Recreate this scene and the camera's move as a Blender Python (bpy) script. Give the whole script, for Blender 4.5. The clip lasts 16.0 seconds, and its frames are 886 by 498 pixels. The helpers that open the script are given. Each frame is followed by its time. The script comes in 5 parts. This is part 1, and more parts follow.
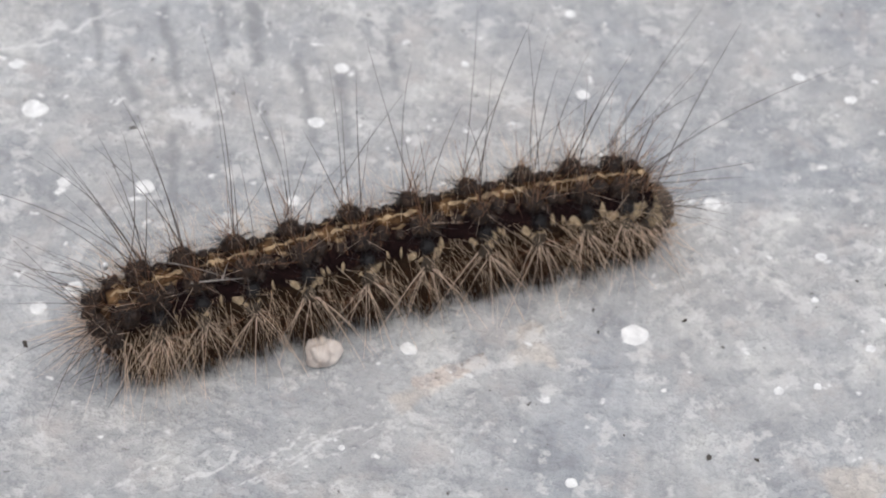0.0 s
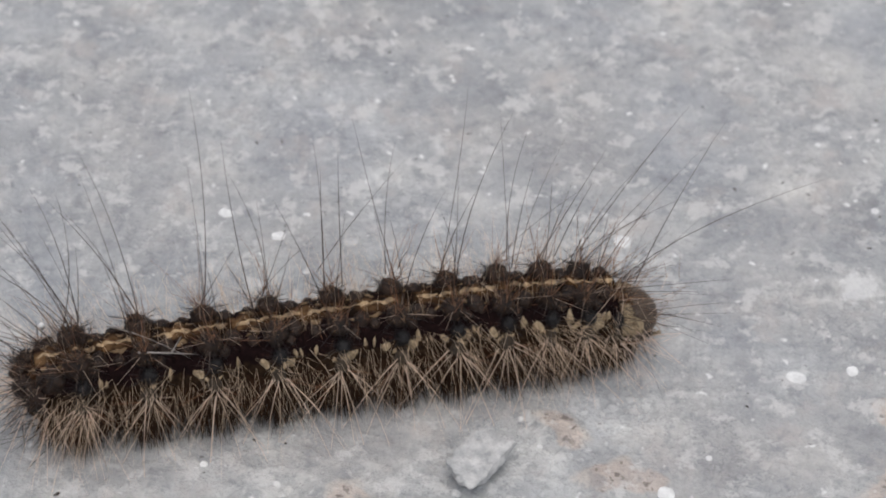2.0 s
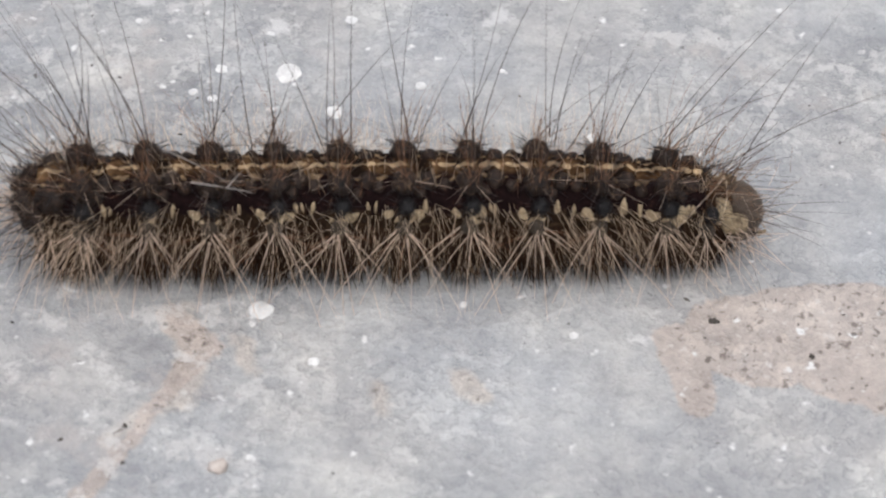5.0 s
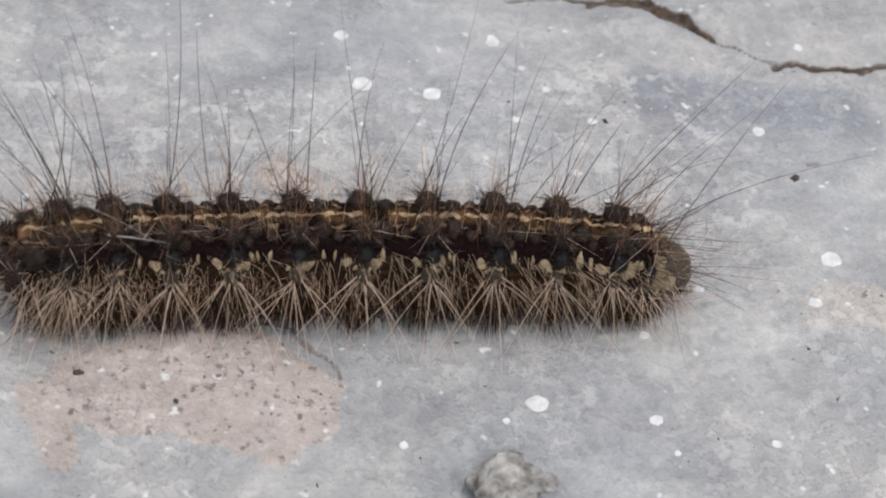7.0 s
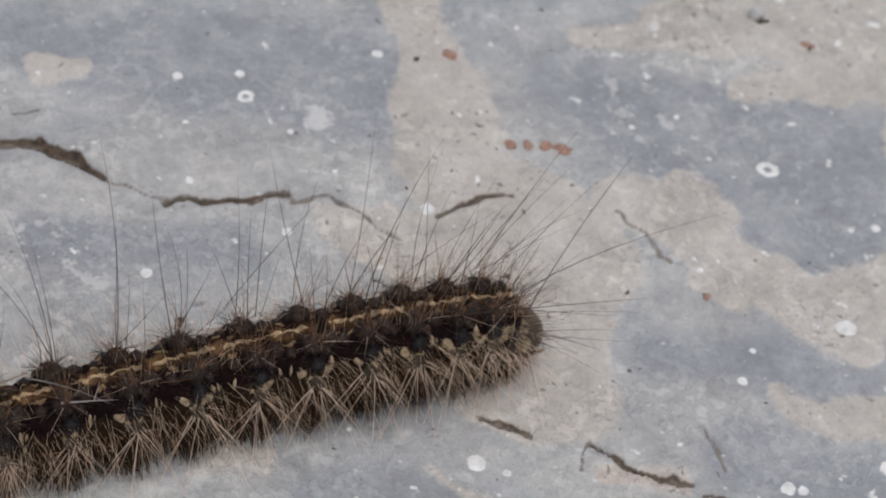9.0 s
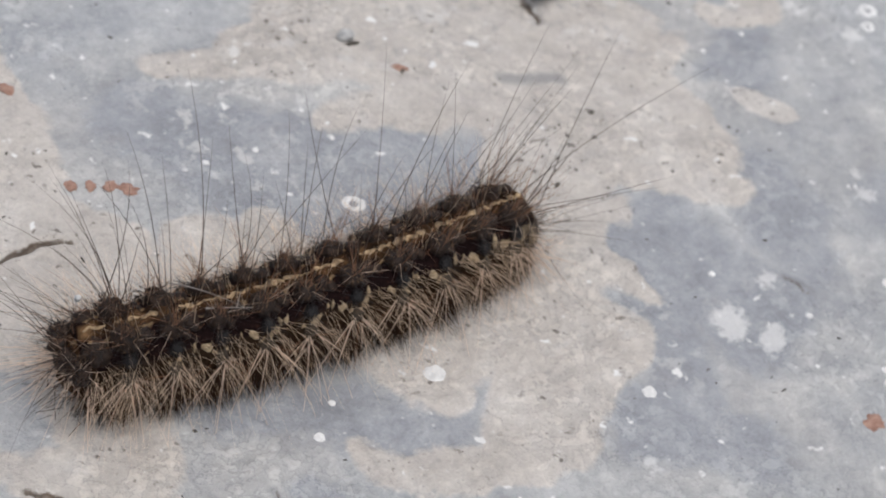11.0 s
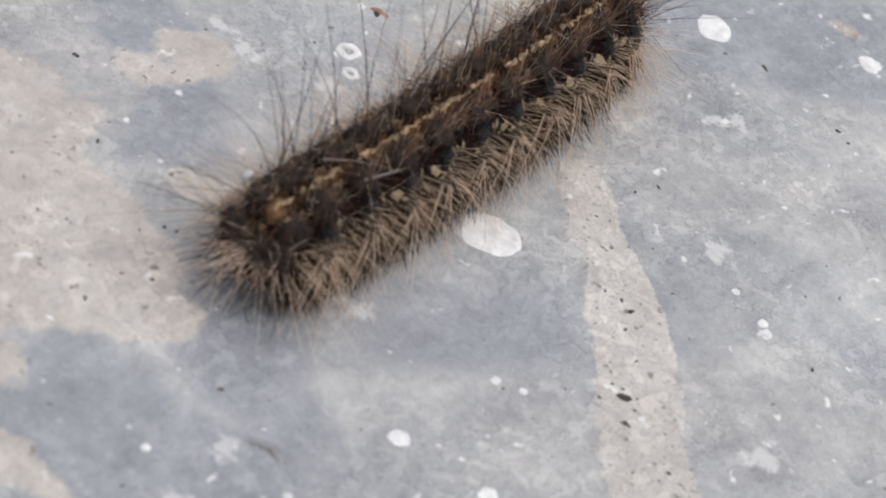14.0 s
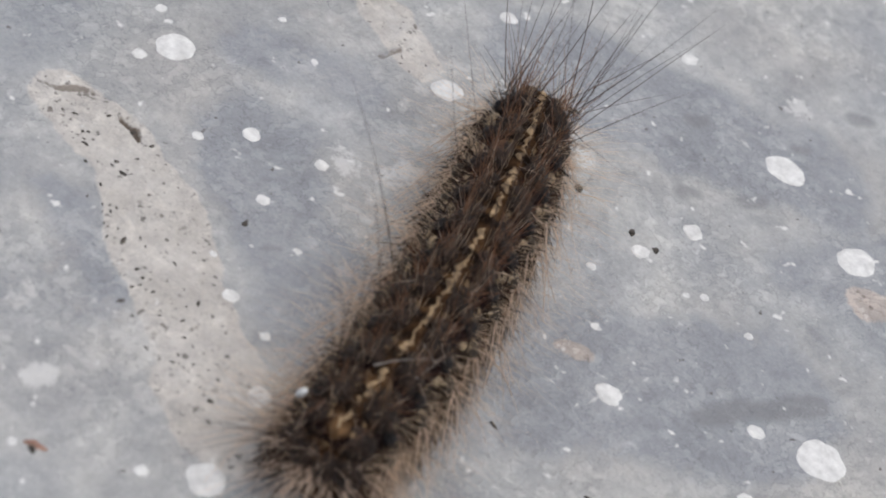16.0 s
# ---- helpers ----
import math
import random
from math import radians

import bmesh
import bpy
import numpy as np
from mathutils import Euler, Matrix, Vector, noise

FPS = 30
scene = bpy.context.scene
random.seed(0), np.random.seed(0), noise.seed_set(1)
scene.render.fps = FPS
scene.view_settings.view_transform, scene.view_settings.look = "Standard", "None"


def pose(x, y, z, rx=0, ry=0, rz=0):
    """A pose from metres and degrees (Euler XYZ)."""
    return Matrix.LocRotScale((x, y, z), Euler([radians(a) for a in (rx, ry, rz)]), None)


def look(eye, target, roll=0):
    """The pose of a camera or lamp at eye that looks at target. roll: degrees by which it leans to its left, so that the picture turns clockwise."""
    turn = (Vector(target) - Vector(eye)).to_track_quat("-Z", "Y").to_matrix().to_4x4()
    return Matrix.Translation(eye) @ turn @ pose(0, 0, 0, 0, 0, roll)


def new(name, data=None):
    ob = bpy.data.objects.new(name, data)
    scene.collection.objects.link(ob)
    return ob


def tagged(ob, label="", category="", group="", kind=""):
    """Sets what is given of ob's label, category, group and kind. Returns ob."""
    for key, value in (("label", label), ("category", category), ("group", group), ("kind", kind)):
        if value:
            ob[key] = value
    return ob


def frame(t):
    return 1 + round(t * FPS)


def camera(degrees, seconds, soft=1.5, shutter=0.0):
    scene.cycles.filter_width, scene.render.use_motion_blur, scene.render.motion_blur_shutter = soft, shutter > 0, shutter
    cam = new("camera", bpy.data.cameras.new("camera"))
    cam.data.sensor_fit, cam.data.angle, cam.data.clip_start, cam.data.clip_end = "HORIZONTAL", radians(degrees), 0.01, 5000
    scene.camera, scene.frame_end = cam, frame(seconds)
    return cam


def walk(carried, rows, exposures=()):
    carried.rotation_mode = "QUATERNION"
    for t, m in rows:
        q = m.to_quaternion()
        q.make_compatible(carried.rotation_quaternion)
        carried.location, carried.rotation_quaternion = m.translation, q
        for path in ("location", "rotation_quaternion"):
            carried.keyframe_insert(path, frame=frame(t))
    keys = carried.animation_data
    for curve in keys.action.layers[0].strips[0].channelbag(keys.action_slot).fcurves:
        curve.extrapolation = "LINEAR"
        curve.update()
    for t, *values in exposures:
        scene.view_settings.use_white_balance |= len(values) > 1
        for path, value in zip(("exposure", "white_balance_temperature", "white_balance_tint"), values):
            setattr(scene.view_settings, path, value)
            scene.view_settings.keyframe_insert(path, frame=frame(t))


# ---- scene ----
# A hairy caterpillar crawling over a weathered concrete floor; everything is at true size, in metres.
cam = camera(20.0, 16.0, soft=1.9)
cam.data.dof.use_dof = True
cam.data.dof.focus_distance = 0.116
cam.data.dof.aperture_fstop = 105
PATH = [
    (0, -0.00815, -0.09438, 0.09313, 43.685, -2.529, 4.648),
    (0.5, -0.00080, -0.08975, 0.09014, 44.359, -2.903, 3.962),
    (1, 0.00627, -0.08752, 0.08921, 44.434, -3.187, 3.714),
    (1.5, 0.01217, -0.08468, 0.08703, 44.541, -3.528, 2.874),
    (2, 0.01764, -0.08195, 0.09051, 44.900, -2.238, 1.681),
    (2.5, 0.02516, -0.08599, 0.08436, 45.432, -2.555, 1.553),
    (3, 0.03017, -0.07924, 0.07880, 45.224, -2.423, 1.745),
    (3.2, 0.03059, -0.07475, 0.07724, 45.323, -2.776, 1.510),
    (5.3, 0.04570, -0.07136, 0.08257, 42.538, -3.159, -4.914),
    (5.5, 0.04669, -0.07074, 0.08311, 42.658, -3.596, -6.139),
    (6, 0.04956, -0.07023, 0.08219, 43.453, -4.748, -8.746),
    (6.5, 0.05309, -0.07001, 0.08295, 43.450, -5.885, -10.613),
    (7, 0.05473, -0.07253, 0.08390, 43.526, -6.799, -11.851),
    (7.5, 0.05780, -0.07235, 0.08802, 42.895, -7.023, -13.735),
    (8, 0.06141, -0.07381, 0.08678, 42.377, -8.293, -15.669),
    (8.5, 0.06486, -0.07262, 0.08970, 42.702, -8.636, -17.081),
    (9, 0.06763, -0.06925, 0.09515, 42.778, -10.325, -19.768),
    (9.5, 0.06849, -0.07374, 0.09827, 43.133, -10.408, -20.239),
    (10, 0.07166, -0.07611, 0.09736, 43.302, -11.298, -21.393),
    (10.2, 0.07274, -0.07446, 0.09692, 43.281, -11.884, -22.246),
    (12.3, 0.09012, -0.05294, 0.07893, 44.965, -14.723, -29.387),
    (12.5, 0.09023, -0.05172, 0.07838, 44.707, -15.021, -29.893),
    (13, 0.09251, -0.04955, 0.07849, 44.479, -14.771, -30.200),
    (13.5, 0.09676, -0.04503, 0.07658, 45.205, -15.424, -32.280),
    (14, 0.10588, -0.04208, 0.06875, 46.998, -18.368, -35.855),
    (14.5, 0.11190, -0.03566, 0.06835, 47.087, -19.630, -39.547),
    (15, 0.11288, -0.02842, 0.07172, 48.452, -19.524, -41.785),
    (15.5, 0.11672, -0.02190, 0.07235, 48.246, -19.779, -44.151),
    (16, 0.12150, -0.01612, 0.06968, 48.197, -20.543, -47.067),
]
walk(cam, [(t, pose(*row)) for t, *row in PATH], exposures=[(0, 0.12), (1.5, 0.12), (2, -0.1), (2.5, 0.06), (5.5, 0.19), (6, 0.13), (6.5, 0.1), (7, 0.04), (7.5, 0.17), (8.5, 0.1), (9, -0.26), (9.5, -0.27), (10, -0.12), (12.5, 0.03), (13, -0.06), (13.5, -0.17), (14, 0.05), (15, -0.03), (15.5, -0.14), (16, -0.14)])

# ---------------------------------------------------------------- light
world = bpy.data.worlds.new("overcast_sky")
scene.world = world
world.use_nodes = True
wn = world.node_tree.nodes
sky = wn.new("ShaderNodeTexSky")
sky.sky_type = "NISHITA"
sky.sun_disc = False
sky.sun_elevation = radians(79)
sky.sun_rotation = radians(173)
sky.air_density = 1.0
sky.dust_density = 4.0
sky.ozone_density = 1.0
bg = wn["Background"]
bg.inputs["Strength"].default_value = 0.15
grey = wn.new("ShaderNodeHueSaturation")
grey.inputs["Saturation"].default_value = 0.48
world.node_tree.links.new(sky.outputs["Color"], grey.inputs["Color"])
world.node_tree.links.new(grey.outputs["Color"], bg.inputs["Color"])

sun_data = bpy.data.lights.new("sun", "SUN")
sun_data.energy = 0.8
sun_data.angle = radians(70)
sun_data.color = (1.0, 0.95, 0.88)
sun = new("sun", sun_data)
sun.matrix_world = look((0.05, -0.38, 1.7), (0, 0, 0))

# ---------------------------------------------------------------- materials
MM = 0.001


def material(name, base, rough=0.6, spec=0.4):
    m = bpy.data.materials.new(name)
    m.use_nodes = True
    b = m.node_tree.nodes["Principled BSDF"]
    b.inputs["Base Color"].default_value = (*base, 1)
    b.inputs["Roughness"].default_value = rough
    b.inputs["Specular IOR Level"].default_value = spec
    return m


def noise_node(m, scale, detail=4.0, rough=0.6, kind="ShaderNodeTexNoise"):
    nt = m.node_tree
    n = nt.nodes.new(kind)
    n.inputs["Scale"].default_value = scale
    if kind == "ShaderNodeTexNoise":
        n.inputs["Detail"].default_value = detail
        n.inputs["Roughness"].default_value = rough
    co = nt.nodes.get("coords") or nt.nodes.new("ShaderNodeTexCoord")
    co.name = "coords"
    nt.links.new(co.outputs["Object"], n.inputs["Vector"])
    return n


def ramp(m, source, stops):
    r = m.node_tree.nodes.new("ShaderNodeValToRGB")
    el = r.color_ramp.elements
    while len(el) < len(stops):
        el.new(0.5)
    for e, (p, c) in zip(el, stops):
        e.position = p
        e.color = (*c, 1) if len(c) == 3 else c
    m.node_tree.links.new(source, r.inputs["Fac"])
    return r.outputs["Color"]


def mix(m, fac, a, b, mode="MIX"):
    n = m.node_tree.nodes.new("ShaderNodeMix")
    n.data_type = "RGBA"
    n.blend_type = mode
    for key, v in ((0, fac), (6, a), (7, b)):
        if isinstance(v, (int, float)):
            n.inputs[key].default_value = v
        elif isinstance(v, tuple):
            n.inputs[key].default_value = (*v, 1)
        else:
            m.node_tree.links.new(v, n.inputs[key])
    return n.outputs[2]


def math_node(m, op, a, b=0.0):
    n = m.node_tree.nodes.new("ShaderNodeMath")
    n.operation = op
    for i, v in enumerate((a, b)):
        if isinstance(v, (int, float)):
            n.inputs[i].default_value = v
        else:
            m.node_tree.links.new(v, n.inputs[i])
    return n.outputs[0]


def bump(m, height, strength, distance):
    n = m.node_tree.nodes.new("ShaderNodeBump")
    n.inputs["Strength"].default_value = strength
    n.inputs["Distance"].default_value = distance
    m.node_tree.links.new(height, n.inputs["Height"])
    m.node_tree.links.new(n.outputs["Normal"], m.node_tree.nodes["Principled BSDF"].inputs["Normal"])


def link_base(m, colour):
    m.node_tree.links.new(colour, m.node_tree.nodes["Principled BSDF"].inputs["Base Color"])


def attribute(m, name):
    n = m.node_tree.nodes.new("ShaderNodeAttribute")
    n.attribute_name = name
    return n.outputs["Fac"]


def speckled(name, a, b, scale, rough=0.6, bump_mm=0.02, spec=0.4):
    m = material(name, a, rough, spec)
    n = noise_node(m, scale, 5.0, 0.65)
    link_base(m, ramp(m, n.outputs["Fac"], [(0.32, a), (0.68, b)]))
    bump(m, n.outputs["Fac"], 0.6, bump_mm * MM)
    return m


def concrete():
    m = material("weathered_concrete", (0.4, 0.41, 0.42), 0.75, 0.3)
    cloud = noise_node(m, 60, 6.0, 0.6)
    streak = noise_node(m, 420, 4.0, 0.6)
    turn = m.node_tree.nodes.new("ShaderNodeMapping")
    turn.inputs["Rotation"].default_value = (0, 0, radians(-14))
    turn.inputs["Scale"].default_value = (0.16, 1.5, 1.0)
    m.node_tree.links.new(m.node_tree.nodes["coords"].outputs["Object"], turn.inputs["Vector"])
    m.node_tree.links.new(turn.outputs["Vector"], streak.inputs["Vector"])
    blotch = noise_node(m, 230, 5.0, 0.62)
    mid = noise_node(m, 640, 5.0, 0.66)
    fine = noise_node(m, 1900, 4.0, 0.7)
    grit = noise_node(m, 5600, 2.0, 0.6)
    light = ramp(m, blotch.outputs["Fac"], [(0.30, (0.345, 0.352, 0.362)), (0.45, (0.405, 0.412, 0.418)), (0.56, (0.455, 0.46, 0.46)), (0.66, (0.53, 0.532, 0.522)), (0.78, (0.60, 0.597, 0.58))])
    light = mix(m, 0.8, light, ramp(m, cloud.outputs["Fac"], [(0.32, (0.78, 0.80, 0.825)), (0.5, (1, 1, 1)), (0.7, (1.13, 1.125, 1.11))]), "MULTIPLY")
    tint = noise_node(m, 90, 3.0, 0.5)
    light = mix(m, 0.35, light, ramp(m, tint.outputs["Fac"], [(0.34, (0.93, 0.98, 1.06)), (0.5, (1, 1, 1)), (0.66, (1.06, 1.0, 0.95))]), "MULTIPLY")
    light = mix(m, 0.16, light, ramp(m, streak.outputs["Fac"], [(0.32, (0.80, 0.81, 0.83)), (0.5, (1, 1, 1)), (0.68, (1.2, 1.19, 1.17))]), "MULTIPLY")
    slate = ramp(m, blotch.outputs["Fac"], [(0.3, (0.275, 0.287, 0.312)), (0.5, (0.33, 0.345, 0.37)), (0.7, (0.40, 0.412, 0.43))])
    buff = ramp(m, blotch.outputs["Fac"], [(0.28, (0.43, 0.400, 0.368)), (0.5, (0.515, 0.484, 0.450)), (0.72, (0.60, 0.572, 0.540))])
    wob = math_node(m, "ADD", math_node(m, "MULTIPLY", math_node(m, "SUBTRACT", mid.outputs["Fac"], 0.5), 1.1),
                    math_node(m, "MULTIPLY", math_node(m, "SUBTRACT", fine.outputs["Fac"], 0.5), 0.5))
    fs = ramp(m, math_node(m, "ADD", attribute(m, "slate"), wob), [(0.30, (0, 0, 0)), (0.75, (1, 1, 1))])
    fb = ramp(m, math_node(m, "ADD", attribute(m, "buff"), math_node(m, "MULTIPLY", wob, 0.8)), [(0.30, (0, 0, 0)), (0.60, (1, 1, 1))])
    pink = ramp(m, blotch.outputs["Fac"], [(0.28, (0.40, 0.345, 0.31)), (0.5, (0.50, 0.437, 0.395)), (0.72, (0.60, 0.535, 0.49))])
    pale = ramp(m, blotch.outputs["Fac"], [(0.28, (0.47, 0.445, 0.415)), (0.5, (0.56, 0.535, 0.505)), (0.72, (0.64, 0.617, 0.588))])
    fl = ramp(m, math_node(m, "ADD", attribute(m, "pale"), math_node(m, "MULTIPLY", wob, 0.55)), [(0.38, (0, 0, 0)), (0.50, (1, 1, 1))])
    fp = ramp(m, math_node(m, "ADD", attribute(m, "pink"), math_node(m, "MULTIPLY", wob, 0.7)), [(0.38, (0, 0, 0)), (0.52, (1, 1, 1))])
    c = mix(m, fs, light, slate)
    c = mix(m, fb, c, buff)
    c = mix(m, math_node(m, "MULTIPLY", fp, 0.85), c, pink)
    c = mix(m, fl, c, pale)
    fb = math_node(m, "MAXIMUM", math_node(m, "MAXIMUM", fb, fp), fl)
    c = mix(m, 0.48, c, ramp(m, mid.outputs["Fac"], [(0.30, (0.66, 0.66, 0.68)), (0.45, (0.95, 0.95, 0.95)), (0.57, (1.04, 1.04, 1.03)), (0.70, (1.34, 1.33, 1.30))]), "MULTIPLY")
    c = mix(m, 0.42, c, ramp(m, fine.outputs["Fac"], [(0.30, (0.74, 0.74, 0.74)), (0.52, (1, 1, 1)), (0.75, (1.2, 1.19, 1.17))]), "MULTIPLY")
    c = mix(m, 0.3, c, ramp(m, grit.outputs["Fac"], [(0.3, (0.78, 0.78, 0.78)), (0.7, (1.18, 1.18, 1.18))]), "MULTIPLY")
    crust = noise_node(m, 1250, 4.0, 0.55)
    rough_area = noise_node(m, 130, 3.0, 0.55)
    where = ramp(m, rough_area.outputs["Fac"], [(0.40, (0, 0, 0)), (0.56, (1, 1, 1))])
    # dark lines and light rims paint the shading of small bumps into the colour
    relief_shading = ramp(m, crust.outputs["Fac"], [(0.40, (0.92, 0.92, 0.92)), (0.49, (1, 1, 1)), (0.515, (0.62, 0.62, 0.63)), (0.54, (1.10, 1.10, 1.09)), (0.64, (1.22, 1.21, 1.19))])
    c = mix(m, where, c, mix(m, 0.65, c, relief_shading, "MULTIPLY"))
    crusty = attribute(m, "crusty")
    flake = noise_node(m, 520, 6.0, 0.68)
    blush = noise_node(m, 300, 5.0, 0.65)
    gap_shade = noise_node(m, 820, 5.0, 0.65)
    c = mix(m, math_node(m, "MULTIPLY", math_node(m, "MULTIPLY", ramp(m, blush.outputs["Fac"], [(0.54, (0, 0, 0)), (0.66, (1, 1, 1))]), crusty), 0.32), c, (0.53, 0.475, 0.44))
    # dark grey between the flakes: their shade, put into the colour
    c = mix(m, math_node(m, "MULTIPLY", math_node(m, "MULTIPLY", ramp(m, gap_shade.outputs["Fac"], [(0.36, (1, 1, 1)), (0.45, (0, 0, 0))]), crusty), 0.50), c, (0.25, 0.255, 0.27))
    c = mix(m, math_node(m, "MULTIPLY", math_node(m, "MULTIPLY", ramp(m, flake.outputs["Fac"], [(0.55, (0, 0, 0)), (0.61, (1, 1, 1))]), math_node(m, "ADD", math_node(m, "MULTIPLY", crusty, 0.6), 0.12)), 0.9), c, (0.64, 0.635, 0.62))
    dull = ramp(m, math_node(m, "ADD", attribute(m, "streak"), math_node(m, "MULTIPLY", wob, 0.35)), [(0.22, (0, 0, 0)), (0.70, (1, 1, 1))])
    c = mix(m, math_node(m, "MULTIPLY", dull, 0.6), c, (0.22, 0.225, 0.235))
    wash = ramp(m, math_node(m, "ADD", attribute(m, "wash"), math_node(m, "MULTIPLY", wob, 2.4)), [(0.50, (0, 0, 0)), (0.85, (1, 1, 1))])
    c = mix(m, math_node(m, "MULTIPLY", wash, 0.62), c, (0.72, 0.72, 0.71))
    flecks = noise_node(m, 1000, 2.0, 0.5)
    c = mix(m, ramp(m, flecks.outputs["Fac"], [(0.68, (0, 0, 0)), (0.74, (1, 1, 1))]), c, (0.76, 0.76, 0.75))
    dark = noise_node(m, 1500, 3.0, 0.55)
    c = mix(m, ramp(m, dark.outputs["Fac"], [(0.24, (1, 1, 1)), (0.30, (0, 0, 0))]), c, (0.11, 0.10, 0.095))
    pits = noise_node(m, 2100, 2.0, 0.5)
    knots = noise_node(m, 260, 3.0, 0.6)
    pit = math_node(m, "MULTIPLY", math_node(m, "MULTIPLY", ramp(m, pits.outputs["Fac"], [(0.30, (1, 1, 1)), (0.37, (0, 0, 0))]), ramp(m, knots.outputs["Fac"], [(0.47, (0, 0, 0)), (0.58, (1, 1, 1))])), fb)
    c = mix(m, math_node(m, "MULTIPLY", pit, 0.85), c, (0.14, 0.12, 0.105))
    pock = noise_node(m, 2600, 2.0, 0.5)
    c = mix(m, math_node(m, "MULTIPLY", math_node(m, "MULTIPLY", ramp(m, pock.outputs["Fac"], [(0.29, (1, 1, 1)), (0.35, (0, 0, 0))]), fl), 0.85), c, (0.15, 0.14, 0.13))
    hollows = noise_node(m, 1700, 3.0, 0.6)
    hollow = math_node(m, "MULTIPLY", ramp(m, hollows.outputs["Fac"], [(0.33, (1, 1, 1)), (0.41, (0, 0, 0))]), fp)
    c = mix(m, math_node(m, "MULTIPLY", hollow, 0.7), c, (0.14, 0.115, 0.10))
    chips = math_node(m, "MULTIPLY", ramp(m, hollows.outputs["Fac"], [(0.60, (0, 0, 0)), (0.68, (1, 1, 1))]), fp)
    c = mix(m, math_node(m, "MULTIPLY", chips, 0.6), c, (0.66, 0.63, 0.60))
    scr = ramp(m, math_node(m, "ADD", attribute(m, "scratch"), wob), [(0.45, (0, 0, 0)), (0.65, (1, 1, 1))])
    c = mix(m, math_node(m, "MULTIPLY", scr, 0.7), c, (0.68, 0.68, 0.67))
    dirt = ramp(m, math_node(m, "ADD", attribute(m, "dirt"), math_node(m, "MULTIPLY", wob, 0.9)), [(0.34, (0, 0, 0)), (0.60, (1, 1, 1))])
    c = mix(m, dirt, c, ramp(m, fine.outputs["Fac"], [(0.35, (0.03, 0.023, 0.017)), (0.7, (0.15, 0.105, 0.075))]))
    line = ramp(m, math_node(m, "ADD", attribute(m, "hairline"), math_node(m, "MULTIPLY", wob, 0.6)), [(0.36, (0, 0, 0)), (0.62, (1, 1, 1))])
    c = mix(m, math_node(m, "MULTIPLY", line, 0.88), c, ramp(m, mid.outputs["Fac"], [(0.35, (0.07, 0.055, 0.045)), (0.65, (0.24, 0.205, 0.175))]))
    link_base(m, c)
    bump(m, math_node(m, "ADD", math_node(m, "ADD", mid.outputs["Fac"], math_node(m, "MULTIPLY", fine.outputs["Fac"], 0.6)), math_node(m, "ADD", math_node(m, "MULTIPLY", crust.outputs["Fac"], 0.8), math_node(m, "MULTIPLY", math_node(m, "MULTIPLY", flake.outputs["Fac"], crusty), 1.2))), 0.9, 0.3 * MM)
    return m


CONCRETE = concrete()
PAINT = speckled("white_lime_paint", (0.60, 0.60, 0.595), (0.88, 0.88, 0.87), 1500, 0.7, 0.12)
STONE = speckled("grey_stone_chip", (0.34, 0.345, 0.35), (0.66, 0.655, 0.64), 1700, 0.9, 0.5)
CRUMBLY = speckled("crumbly_mortar", (0.11, 0.10, 0.088), (0.60, 0.585, 0.555), 1100, 0.9, 0.6)
PINK_STONE = speckled("pinkish_grit", (0.45, 0.38, 0.34), (0.66, 0.6, 0.55), 1200, 0.75, 0.08)
SOIL_PIT = speckled("dark_soil_pit_grain", (0.035, 0.031, 0.028), (0.11, 0.098, 0.085), 3000, 0.9, 0.08)
RUST = speckled("rusty_red_stain", (0.26, 0.14, 0.105), (0.42, 0.27, 0.21), 2200, 0.8, 0.05)

BROWN = speckled("mottled_brown_skin", (0.020, 0.010, 0.005), (0.068, 0.035, 0.018), 2200, 0.85, 0.10, 0.06)
CREAM = speckled("cream_skin_marks", (0.11, 0.075, 0.045), (0.50, 0.39, 0.25), 2600, 0.65, 0.06, 0.2)
OCHRE = speckled("ochre_stripe", (0.05, 0.028, 0.013), (0.56, 0.40, 0.23), 1900, 0.6, 0.05)


def body_skin():
    """Velvet black above, olive-brown and mottled with cream on the flanks, dark brown beneath."""
    m = material("caterpillar_skin", (0.02, 0.012, 0.01), 0.9, 0.04)
    wide = noise_node(m, 900, 4.0, 0.6)
    fine = noise_node(m, 3600, 4.0, 0.65)
    angle = math_node(m, "ADD", attribute(m, "angle"), math_node(m, "MULTIPLY", math_node(m, "SUBTRACT", wide.outputs["Fac"], 0.5), 0.16))
    velvet = ramp(m, fine.outputs["Fac"], [(0.3, (0.005, 0.003, 0.003)), (0.6, (0.014, 0.007, 0.007)), (0.75, (0.05, 0.024, 0.016))])
    olive = ramp(m, fine.outputs["Fac"], [(0.3, (0.010, 0.006, 0.004)), (0.58, (0.030, 0.018, 0.011)), (0.76, (0.11, 0.078, 0.046))])
    under = ramp(m, wide.outputs["Fac"], [(0.3, (0.016, 0.008, 0.005)), (0.7, (0.058, 0.030, 0.017))])
    back = ramp(m, wide.outputs["Fac"], [(0.38, (0.010, 0.006, 0.004)), (0.52, (0.045, 0.024, 0.012)), (0.68, (0.17, 0.10, 0.05))])
    c = mix(m, ramp(m, angle, [(0.065, (1, 1, 1)), (0.105, (0, 0, 0))]), velvet, back)
    c = mix(m, ramp(m, angle, [(0.33, (0, 0, 0)), (0.36, (1, 1, 1))]), c, olive)
    c = mix(m, ramp(m, angle, [(0.44, (0, 0, 0)), (0.52, (1, 1, 1))]), c, under)
    link_base(m, c)
    bump(m, fine.outputs["Fac"], 0.7, 0.08 * MM)
    return m


